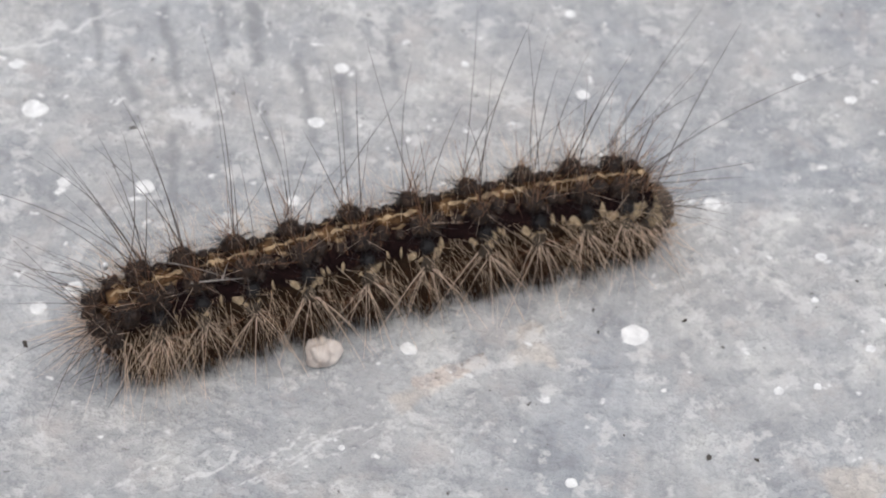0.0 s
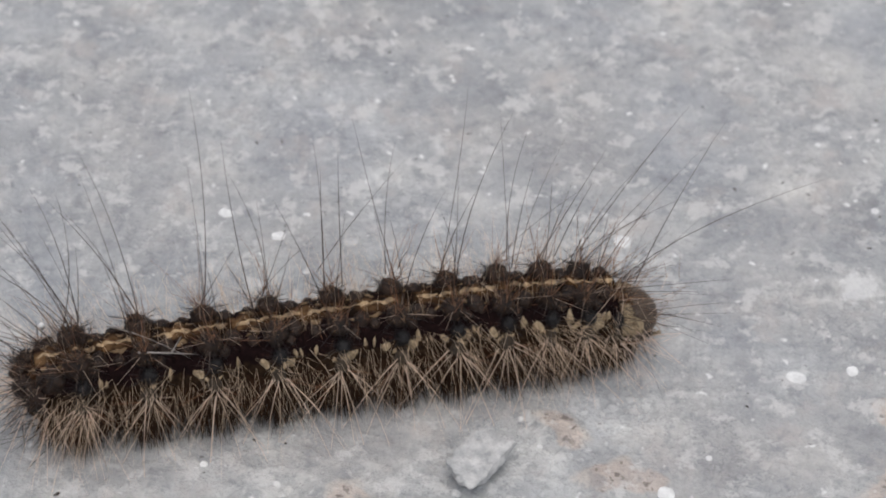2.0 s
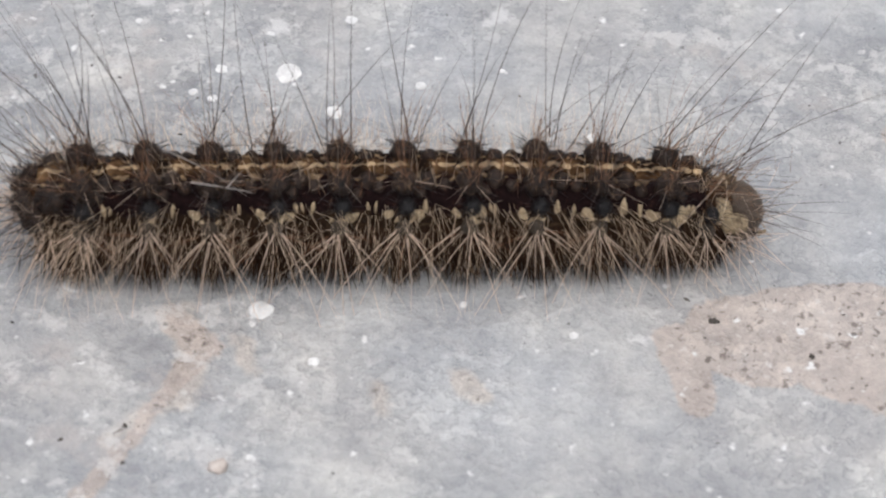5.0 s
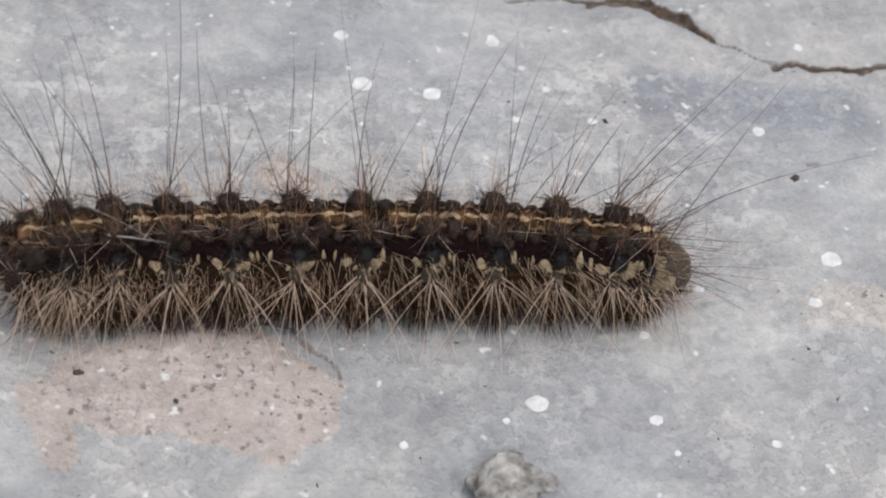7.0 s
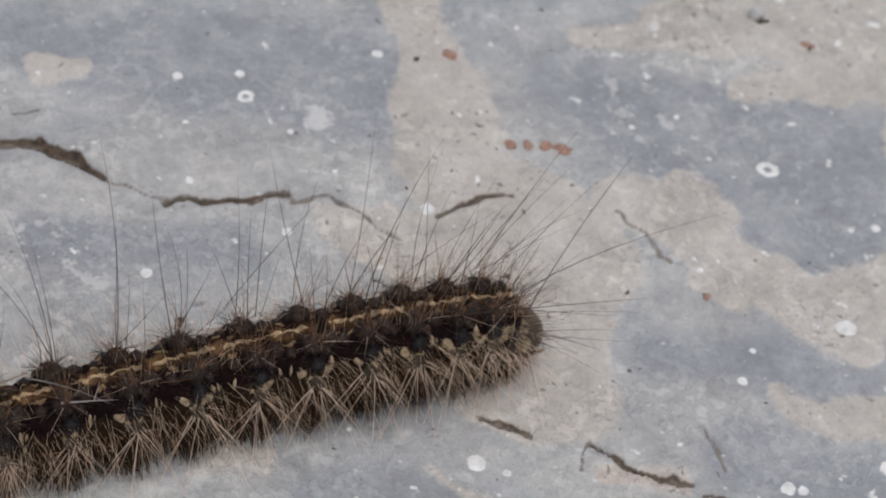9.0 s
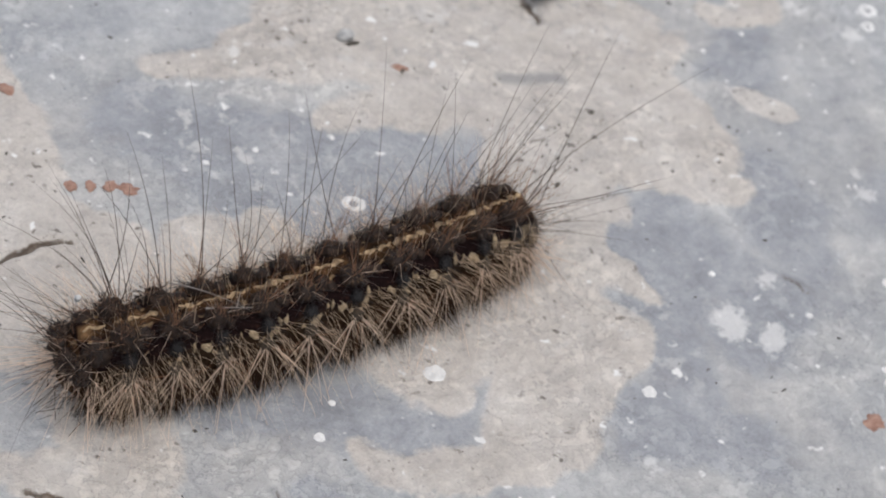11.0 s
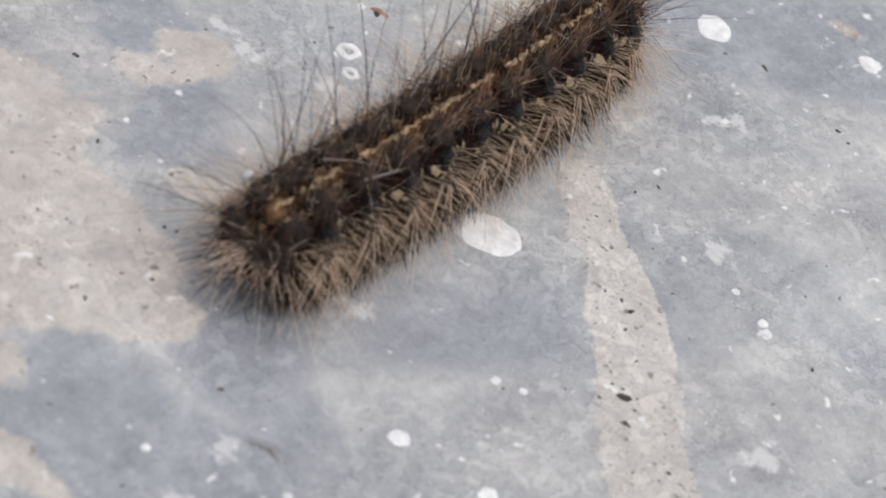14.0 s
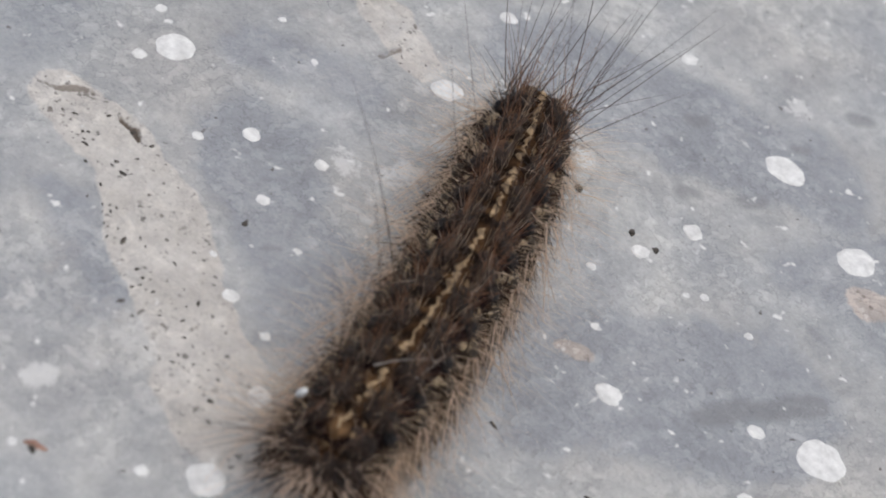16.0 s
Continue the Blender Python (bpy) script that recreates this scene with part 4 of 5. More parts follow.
crumb("mortar_lump", 152.4, 24.6, 1.9, 1.5, 1.4, CRUMBLY, "pale mortar lump stuck to the floor", 21)
grain("pebble", 42.2, -9.3, (0.42, 0.36, 0.26), PINK_STONE, "small round pinkish pebble set in the concrete", "pebble", 20, 0.16, 3, -0.4, 0.2)
grain("soil_crumb", 19.3, -12.3, (0.34, 0.30, 0.16), CRUMBLY, "grey-brown crumb of soil on the concrete", "soil crumb", 50, 0.35, 3, -0.4, 0.2)
grain("pebble", 139.3, 23.3, (0.5, 0.4, 0.42), STONE, "tiny grey pebble on the concrete", "pebble", 0, 0.15, 3, -0.6, 0.05)
for x, y, a, b, turn in ((141.5, 20.5, 0.5, 0.22, 150), (155.4, -8.9, 0.62, 0.5, 0), (127.1, 3.2, 0.22, 0.2, 0), (176.2, 21.5, 0.18, 0.45, 30),
                         (120.6, 15.8, 0.35, 0.4, 10), (121.6, 15.6, 0.4, 0.3, 60), (122.6, 15.4, 0.35, 0.35, 20), (123.4, 14.9, 0.55, 0.4, 160), (119.7, 23.0, 0.35, 0.5, 20)):
    grain("rust_flake", x, y, (a, b, 0.10), RUST, "flat rusty red-brown flake on the concrete", "rust flake", turn, 0.3, 3, -0.3, 0.4, "rust flakes")

# ---------------------------------------------------------------- caterpillar
# front wart pair x, y, rear wart pair x, y (mm), uneven spacing (two shares), bow (mm), reach of the head (mm), its heading
CRAWL = [
    (0, -2.92, -3.55, -25.15, -13.98, -0.01, -0.29, -0.43, 3.3, 8),
    (0.5, 4.37, -1.62, -19.07, -11.09, -0.07, -0.26, -0.41, 3.7, 11),
    (1, 11.23, -1.26, -13.04, -8.19, -0.16, -0.22, -0.73, 3.4, -9),
    (1.5, 17.83, 0.24, -5.57, -5.83, -0.26, -0.18, -0.42, 3.9, 14),
    (2, 25.07, 1.96, 1.64, -4.16, -0.26, -0.13, -0.22, 4.0, 10),
    (2.5, 31.83, 2.19, 7.85, -2.98, -0.30, -0.00, -0.61, 4.1, -1),
    (3.2, 41.87, 4.05, 18.07, -0.08, -0.04, -0.27, 0.11, 3.3, -5),
    (5.3, 66.81, 2.68, 41.75, 2.94, 0.03, 0.03, -0.23, 4.7, 12),
    (5.5, 68.41, 2.91, 43.41, 2.22, -0.36, -0.15, -0.40, 4.3, 3),
    (6, 75.22, 3.38, 50.67, 1.92, -0.26, 0.10, -0.04, 4.3, 2),
    (6.5, 81.40, 1.78, 57.13, 2.28, 0.08, 0.04, -0.72, 4.4, -10),
    (7, 87.63, 0.38, 63.11, 2.54, 0.11, -0.16, -0.49, 3.9, -8),
    (7.5, 93.75, 0.34, 69.49, 2.08, 0.02, -0.25, 0.28, 3.5, -16),
    (8, 99.95, 0.69, 75.78, 0.99, -0.09, -0.31, 0.49, 3.1, 1),
    (8.5, 106.77, 2.31, 82.54, 0.25, -0.11, -0.26, 0.50, 3.3, -7),
    (9, 112.88, 1.85, 87.81, -0.14, -0.25, -0.13, -0.33, 3.5, -29),
    (9.5, 119.26, 1.59, 95.95, 0.32, -0.26, -0.23, -0.36, 4.0, -3),
    (10, 126.28, 3.38, 103.33, 0.13, -0.27, -0.23, 0.42, 3.4, 8),
    (10.2, 129.61, 3.98, 106.60, 0.92, 0.06, -0.22, 0.69, 3.0, 6),
    (12.3, 157.38, 9.62, 137.47, 4.63, -0.00, 0.00, 0.33, 3.3, 12),
    (12.5, 159.99, 9.99, 138.30, 4.12, 0.00, 0.00, 0.16, 4.0, 12),
    (13, 168.03, 10.89, 145.88, 5.39, -0.00, -0.00, -0.41, 3.6, 8),
    (13.5, 175.76, 13.02, 154.21, 7.17, -0.00, 0.00, 0.04, 3.4, 12),
    (14, 183.59, 15.31, 161.45, 8.52, -0.00, 0.00, 0.25, 3.3, 20),
    (14.5, 188.33, 16.28, 166.67, 9.61, 0.00, 0.00, 0.62, 4.0, 22),
    (15, 194.18, 17.63, 172.96, 10.68, -0.00, -0.00, 0.13, 3.3, 24),
    (15.5, 200.27, 19.97, 179.54, 12.80, -0.00, 0.00, 0.19, 3.3, 26),
    (16, 206.43, 23.27, 185.06, 14.51, -0.00, -0.00, 0.71, 3.3, 33),
]
R_BODY = 2.35  # mm
Z_BODY = 2.7


def body_point(row, u):
    """Place and heading of the body's middle line at ring u (0 the front warts, 9 the rear)."""
    t, ax, ay, bx, by, p, q, bow, reach, heading = row
    a, b = Vector((ax, ay)), Vector((bx, by))
    along = b - a
    size = along.length
    e = along / size
    n = Vector((-e.y, e.x))

    def at(v):
        vv = min(max(v, 0.0), 1.0)
        s = vv + p * vv * (1 - vv) + q * vv * (1 - vv) * (1 - 2 * vv)
        return a + e * size * s + n * bow * 4 * vv * (1 - vv)

    v = u / 9.0
    v0, v1 = max(v - 0.06, 0.0), min(v + 0.06, 1.0)
    if v <= 0:
        v0, v1 = 0.0, 0.12
    if v >= 1:
        v0, v1 = 0.88, 1.0
    d = (at(v0) - at(v1)).normalized()
    place = at(v)
    angle = math.atan2(d.y, d.x)
    if v > 1:
        place -= d * 1.9 * (u - 9.0)
    if v < 0:
        turn = radians(heading) - angle
        turn = (turn + math.pi) % (2 * math.pi) - math.pi
        angle += 0.5 * turn * min(1.0, -u / 1.5)
        place += Vector((math.cos(angle), math.sin(angle))) * (reach - 1.15) * (-u / 1.05)
    return place, angle


def ring_matrix(row, u):
    place, angle = body_point(row, u)
    return Matrix.Translation((place.x * MM, place.y * MM, 0)) @ Matrix.Rotation(angle, 4, "Z")


def skin_radius(off, x, half, rad):
    """Rings are round and smooth above, and deeply creased against their neighbours on the flanks."""
    low = min(1.0, max(0.0, (abs(off) - 45) / 45))
    r = rad * (1 - (0.10 + 0.22 * low) * abs(x / half) ** 2.2)
    if rad < 0.86 * R_BODY and x > 0:
        r *= 1 - 0.38 * (x / half) ** 2
    return r


def on_skin(rad, x, off, half):
    """A point of the ring's skin and its outward normal; off: degrees from the top, + to the left."""
    a = radians(off)
    turned = (off + 180) % 360 - 180
    r = skin_radius(turned, x, half, rad)
    n = Vector((0.0, math.sin(a), math.cos(a)))
    mid = math.exp(-(x / half * 1.9) ** 2)
    r *= 1 + 0.20 * math.exp(-((abs(turned) - 108) / 26) ** 2) * (0.35 + 0.65 * mid) + 0.06 * math.exp(-((abs(turned) - 74) / 14) ** 2) * mid
    p = Vector((x, n.y * r * 0.82, Z_BODY * rad / R_BODY + n.z * r * (0.97 if n.z > 0 else 0.9)))
    w = 0.12 * noise.noise(Vector((p.x * 1.6 + rad * 9, p.y * 1.3, p.z * 1.3))) + 0.06 * noise.noise(Vector((p.x * 4.5, p.y * 4.0 + rad, p.z * 4.0))) + 0.05 * math.cos(x / half * 9.0)
    return p + n * w, n


def barrel(rad, half, seed):
    around, along = 72, 21
    verts, faces, angle = [], [], []
    for i in range(along):
        x = half * (2 * i / (along - 1) - 1)
        for j in range(around):
            off = 360.0 * j / around
            p, n = on_skin(rad, x, off, half)
            verts.append(p * MM)
            angle.append(abs((off + 180) % 360 - 180) / 180 + 0.035 * noise.noise(Vector((i * 0.35 + seed * 3.7, j * 0.2, 0.3))))
    for i in range(along - 1):
        for j in range(around):
            k = (j + 1) % around
            faces.append((i * around + j, i * around + k, (i + 1) * around + k, (i + 1) * around + j))
    for ring in (0, along - 1):
        x = half * (2 * ring / (along - 1) - 1) * 1.04
        verts.append(Vector((x, 0, Z_BODY * rad / R_BODY)) * MM)
        angle.append(0.25)
        c = len(verts) - 1
        for j in range(around):
            k = (j + 1) % around
            f = (ring * around + k, ring * around + j, c)
            faces.append(f if ring == 0 else f[::-1])
    return verts, faces, angle


def skin_patch(rad, half, x0, x1, off0, off1, lift, wob, rng, nx=8, na=3, square=0.25):
    """A slightly raised, uneven patch of coloured skin."""
    verts, faces = [], []
    ph = rng.uniform(0, 6)
    for i in range(nx):
        u = i / (nx - 1)
        x = x0 + (x1 - x0) * u
        taper = math.sqrt(max(0.0, 1 - (2 * u - 1) ** 2)) * (1 - square) + square
        mid = (off0 + off1) / 2 + wob * math.sin(ph + u * 5.0)
        for j in range(na):
            off = mid + (off1 - off0) / 2 * taper * (2 * j / (na - 1) - 1) * (1 + 0.9 * noise.noise(Vector((ph + 2.3 * x, j * 1.7, ph))))
            p, n = on_skin(rad, x, off, half)
            p += n * (lift if 0 < i < nx - 1 and 0 < j < na - 1 else lift * 0.2)
            verts.append(p * MM)
    for i in range(nx - 1):
        for j in range(na - 1):
            a = i * na + j
            faces.append((a, a + na, a + na + 1, a + 1))
    return verts, faces


def fan(rng, centre, normal, count, spread, lo, hi, radius, lean=(0, 0, 0), sag=(0, 0, 0), jitter=0.35):
    """Hairs that radiate from a wart."""
    out = []
    n = np.array(normal)
    for _ in range(count):
        d = n + spread * rng.normal(size=3) * 0.62 + np.array(lean) * rng.uniform(0.4, 1.3)
        d /= np.linalg.norm(d)
        if np.dot(d, n) < 0.02:
            d += n * (0.25 - np.dot(d, n))
        root = np.array(centre) + rng.normal(size=3) * jitter * 0.5
        s = np.array(sag) * rng.uniform(0.3, 1.4) + rng.normal(size=3) * 0.06
        out.append((root * MM, d, rng.uniform(lo, hi) * MM, radius * rng.uniform(0.75, 1.2) * MM, s))
    return out


def tuft(name, rng, hairs, mat, seg, label, rings=3):
    v, f = hair_mesh(rng, hairs, rings)
    return mesh_object(name, v, f, mat, seg, label)


def wart(seg, p, n, size, high, mat, seed, label):
    """A domed wart with a knobbly skin."""
    bm = lump((size, size, high), 3, 0.12, 1.6, seed)
    for v in bm.verts:
        v.co *= 1 + 0.16 * noise.noise(v.co * (4.2 / size) + Vector((seed, 0, seed)))
    q = Vector((0, 0, 1)).rotation_difference(n)
    bmesh.ops.transform(bm, matrix=Matrix.Scale(MM, 4) @ Matrix.Translation(p) @ q.to_matrix().to_4x4(), verts=bm.verts)
    return part("wart", bm, mat, seg, label)


def star(rng, root, normal, count, polar0, polar1, lo, hi, radius, lean, droop=0.0):
    """Straight hairs that stand off a wart like the rays of a star, the lower ones longer."""
    n = Vector(normal).normalized()
    e1 = Vector((1, 0, 0))
    e2 = n.cross(e1).normalized()
    if e2.z > 0:
        e2 = -e2
    out = []
    for k in range(count):
        a = 2 * math.pi * (k + rng.uniform(-0.45, 0.45)) / count
        p = radians(rng.uniform(polar0, polar1))
        d = n * math.cos(p) + (e1 * math.cos(a) + e2 * math.sin(a)) * math.sin(p) + Vector((0.55 * lean, 0, 0))
        low = max(0.0, math.sin(a))
        size = rng.uniform(lo, hi) * (1 + 0.35 * droop * low)
        start = Vector(root) + (e1 * math.cos(a) + e2 * math.sin(a)) * 0.22
        out.append((np.array(start) * MM, np.array(d), size * MM, radius * rng.uniform(0.7, 1.15) * MM,
                    np.array((0, 0, -0.16 * droop * low - 0.03)) + rng.normal(size=3) * 0.04))
    return out


def droop_fan(rng, root, side, count, lo, hi, radius, lean, wide=95, out=(0.35, 0.95), sag=0.28):
    """Bristles that spring from one wart and droop, like the ribs of a fan, the middle ones longest."""
    res = []
    for k in range(count):
        a = radians(wide * (2 * (k + rng.uniform(-0.9, 0.9)) / max(count - 1, 1) - 1))
        o = rng.uniform(*out)
        d = np.array((math.sin(a) + 0.55 * lean, side * o, -0.72 * math.cos(a) + 0.10))
        start = np.array(root) + np.array((math.sin(a) * 0.36, side * 0.05, -0.16 * math.cos(a))) + rng.normal(size=3) * 0.12
        size = rng.uniform(lo, hi) * (0.62 + 0.38 * max(0.0, math.cos(a)))
        bend = np.array((rng.normal() * 0.09, side * rng.uniform(-0.10, 0.02), -sag * rng.uniform(0.4, 1.3)))
        res.append((start * MM, d, size * MM, radius * rng.uniform(0.65, 1.2) * MM, bend))
    return res


def back_hairs(rng, rad, half, side, count, off0, off1, lo, hi, radius, lean, tilt=0.22):
    """Fine hairs that stand on the skin of the back."""
    out = []
    for _ in range(count):
        p, n = on_skin(rad, rng.uniform(-1, 1) * half * 0.95, side * rng.uniform(off0, off1), half)
        d = np.array((-0.15 + 0.8 * lean, 0, 1.0)) + np.array(n) * 0.25 + rng.normal(size=3) * tilt
        out.append((np.array(p) * MM, d, rng.uniform(lo, hi) * MM, radius * rng.uniform(0.7, 1.2) * MM, rng.normal(size=3) * 0.07))
    return out


def flank_hairs(rng, rad, half, side, count, off0, off1, lo, hi, radius, lean, way, spread):
    """Soft hairs that grow all along the flank."""
    out = []
    for _ in range(count):
        p, n = on_skin(rad, rng.uniform(-1, 1) * half, side * rng.uniform(off0, off1), half)
        d = np.array((0.6 * lean, side * way[0], way[1])) + rng.normal(size=3) * spread
        out.append((np.array(p) * MM, d, rng.uniform(lo, hi) * MM, radius * rng.uniform(0.7, 1.2) * MM, np.array((0, 0, -0.12)) + rng.normal(size=3) * 0.07))
    return out


def ring(parent, index, rad, half, front, rear):
    """One ring of the body. front and rear (0 to 1): how far it belongs to either end."""
    rng = np.random.default_rng(40 + index)
    v, f, angle = barrel(rad, half, index)
    seg = mesh_object("segment", v, f, SKIN if index else BROWN, parent, "velvet-black ring of the body with brown flanks")
    seg.data.attributes.new("angle", "FLOAT", "POINT").data.foreach_set("value", angle)
    lean = 0.30 - 0.055 * index + 0.20 * front - 0.25 * rear
    end = 1 - 0.35 * front - 0.3 * rear
    for k in range(6):
        x0 = (-1.0 + 0.33 * k + rng.uniform(-0.08, 0.08)) * half
        if rng.uniform() < 0.12 + 0.25 * rear:
            continue
        w = rng.uniform(1.2, 4.6)
        shift = rng.uniform(-1.6, 1.6)
        v, f = skin_patch(rad, half, x0, x0 + half * rng.uniform(0.24, 0.46), shift - w, shift + w, 0.05 + 0.012 * (k % 2), 1.8, rng, 9, 5, 0.25)
        mesh_object("dorsal_stripe", v, f, OCHRE, seg, "thin beaded ochre stripe along the back")
    bright = 0.75 + 0.5 * front
    for side in (1, -1):
        for x, a0, wide, tall in ((0.58, 65, 0.40, 9), (-0.55, 64, 0.28, 7), (0.98, 57, 0.13, 9), (1.24, 57, 0.11, 9), (-1.12, 57, 0.11, 7), (0.28, 70, 0.3, 4), (-0.2, 71, 0.2, 4)):
            if rng.uniform() < 0.25:
                continue
            x += rng.uniform(-0.08, 0.08)
            a0 += rng.uniform(-1.5, 1.5)
            wide *= bright * rng.uniform(0.75, 1.25)
            tall *= bright * rng.uniform(0.7, 1.2)
            v, f = skin_patch(rad, half, x - wide, x + wide, side * a0 - tall, side * a0 + tall, 0.07, 2.0, rng, 7, 5, 0.4)
            mesh_object("cream_mark", v, f, CREAM, seg, "cream mark on the flank")
        for x in (-1.2, -0.75, 0.8) if index else ():
            x += rng.uniform(-0.2, 0.2)
            a0, wide, tall = rng.uniform(15, 24), rng.uniform(0.12, 0.26), rng.uniform(1.6, 3.6)
            v, f = skin_patch(rad, half, x - wide, x + wide, side * a0 - tall, side * a0 + tall, 0.07, 1.6, rng, 6, 4, 0.35)
            mesh_object("tan_fleck", v, f, GLAND, seg, "tan fleck beside the back stripe")
        back, nb = on_skin(rad, 0.1, side * 27, half)
        flank, nf = on_skin(rad, 0.15, side * 55, half)
        low, nl = on_skin(rad, 0.05, side * 77, half)
        if index:
            wart(seg, back, nb, 0.58 + 0.14 * rear, 0.57 + 0.18 * rear, WART_TOP, index + 3 * side, "brown-black wart on the back")
        wart(seg, flank + Vector((0.05, 0, 0)), nf, 0.38, 0.34, WART, index + 5 * side, "small black wart on the flank")
        wart(seg, low, nl, 0.36, 0.24, WART_BROWN, index + 7 * side, "brown wart low on the flank")
        for x, off, size in ((1.15, 23, 0.40), (-1.0, 30, 0.28), (0.75, 38, 0.26)) if index else ():
            pm, nm = on_skin(rad, x + rng.uniform(-0.1, 0.1), side * (off + rng.uniform(-2, 2)), half)
            wart(seg, pm, nm, size, size * 0.6, WART_TOP, index + side + x, "small dark wart beside the stripe")
            tuft("wart_hair_tuft", rng, fan(rng, pm + nm * 0.15, nm, 3, 0.7, 0.4, 1.0, 0.014, (lean, 0, 0)), HAIR_MAHOGANY, seg, "thin mahogany hairs on a small wart", 3)
        if index == 0:
            pm, nm = on_skin(rad, 0.62, side * 50, half)
            wart(seg, pm, nm, 0.60, 0.14, CREAM, index + 11 * side, "cream-yellow cheek mark behind the head")
        tip = back + nb * 0.45
        n_long = 3 + int(2 * front + 2 * rear) if index else 2
        up = nb * 0.35 + Vector((0, 0, 0.95))
        bend = lean * 0.4 + rng.uniform(-0.12, 0.12)
        tuft("long_hair_tuft", rng, fan(rng, tip, up, n_long, 0.42 + 0.3 * front, 5.5, 11.5, 0.026, (lean, 0, 0), (bend, 0, -0.03), 0.7),
             HAIR_DARK, seg, "tuft of long thin dark hairs", 7)
        tuft("upright_hair_tuft", rng, fan(rng, tip, up, 10 if index < 10 else 4, 0.65, 1.2, 4.4, 0.0165, (lean, 0, 0), (bend, 0, 0)), HAIR_MAHOGANY, seg, "upright mahogany hairs on the back", 4)
        tuft("wart_fuzz", rng, fan(rng, back + nb * 0.35 + Vector((0, 0, 0.12)), Vector((0, side * -0.3, 1)), 36, 1.0, 0.2, 0.65, 0.014, jitter=0.7), HAIR_FUZZ, seg, "short olive-brown fuzz on the wart")
        tuft("spine_tuft", rng, star(rng, tip - nb * 0.1, nb, 22, 60, 92, 0.8, 1.6, 0.018, 0.3 * lean), HAIR_BLACK, seg, "star of short black spines")
        tuft("grey_spine_tuft", rng, star(rng, tip - nb * 0.1, nb, 5, 66, 90, 1.0, 1.7, 0.012, 0.3 * lean), HAIR_GREY, seg, "star of thin spines, purple-grey to paint their sheen")
        tuft("fine_hair_tuft", rng, star(rng, tip, nb, 2, 50, 90, 1.4, 2.6, 0.013, lean), HAIR_TAN, seg, "fine tan hairs on the back", 4)
        tuft("pale_upright_tuft", rng, back_hairs(rng, rad, half, side, 9 if index < 10 else 3, 10, 36, 0.9, 2.6, 0.0115, lean, 0.20), HAIR_PALE, seg, "fine pale hairs standing on the back", 4)
        tuft("halo_hair_tuft", rng, flank_hairs(rng, rad, half, side, 26 if index else 6, 52, 76, 1.8, 4.4, 0.0095, lean, (0.95, 0.34), 0.26), HAIR_PALE, seg, "fine pale hairs standing off the side", 4)
        tuft("flank_spine_tuft", rng, star(rng, flank + nf * 0.2, nf, 26, 25, 95, 0.5, 1.35, 0.020, lean), HAIR_BLACK, seg, "short black spines on the flank")
        root = low + nl * 0.2
        tuft("flank_bristle_tuft", rng, droop_fan(rng, root, side, 9, 2.6 * end, 6.3 * end, 0.026, lean, 41, (0.12, 0.62), 0.42),
             HAIR_TAN, seg, "fan of stiff drooping tan bristles", 6)
        tuft("short_bristle_tuft", rng, droop_fan(rng, root, side, 4 if index else 2, 0.7, 1.8, 0.018, lean, 115, (0.4, 1.0), 0.10), HAIR_TAN, seg, "shorter pale bristles round the wart", 4)
        tuft("brown_bristle_tuft", rng, droop_fan(rng, low + Vector((0, 0, -0.4)), side, 4, 1.4 * end, 3.0 * end, 0.024, lean, 80, (0.1, 0.6)),
             HAIR_MAHOGANY, seg, "brown bristles low on the flank", 4)
        # dense dark hairs, which also fill in for the shade under the body
        tuft("under_hair_tuft", rng, flank_hairs(rng, rad, half * 0.95, side, 290, 80, 128, 0.6 * end, 2.1 * end, 0.031, lean, (0.42, -0.85), 0.28),
             HAIR_UNDER, seg, "dark brown hairs above the feet, also filling in for shade")
        tuft("foot_hair_tuft", rng, flank_hairs(rng, rad, half * 0.95, side, 210, 100, 134, 0.8 * end, 1.9 * end, 0.028, lean, (0.44, -0.85), 0.24),
             HAIR_UNDER, seg, "dark brown hairs spreading over the feet, also filling in for shade")
        tuft("side_hair_tuft", rng, flank_hairs(rng, rad, half, side, 30 if index else 4, 80, 104, 2.0, 4.8, 0.0080, lean, (1.0, 0.05), 0.26),
             HAIR_PALE, seg, "very fine pale hairs spreading sideways", 4)
        if 2 < index < 10 or index == 11:
            bm = lump((0.55, 0.5, 0.75), 2, 0.08, 1.5, index)
            bmesh.ops.transform(bm, matrix=Matrix.Scale(MM, 4) @ Matrix.Translation((0, side * 1.0, 0.72)), verts=bm.verts)
            part("proleg", bm, BROWN, seg, "stubby brown proleg")
        elif index <= 2:
            bm = bmesh.new()
            bmesh.ops.create_cone(bm, segments=10, radius1=0.12, radius2=0.32, depth=1.3, cap_ends=True)
            bmesh.ops.transform(bm, matrix=Matrix.Scale(MM, 4) @ Matrix.Translation((0.3, side * 0.95, 0.68)), verts=bm.verts)
            part("leg", bm, HEAD_SKIN, seg, "short jointed brown leg")
    if index == LAST:
        tail(seg, rng, rad, half)
    return seg


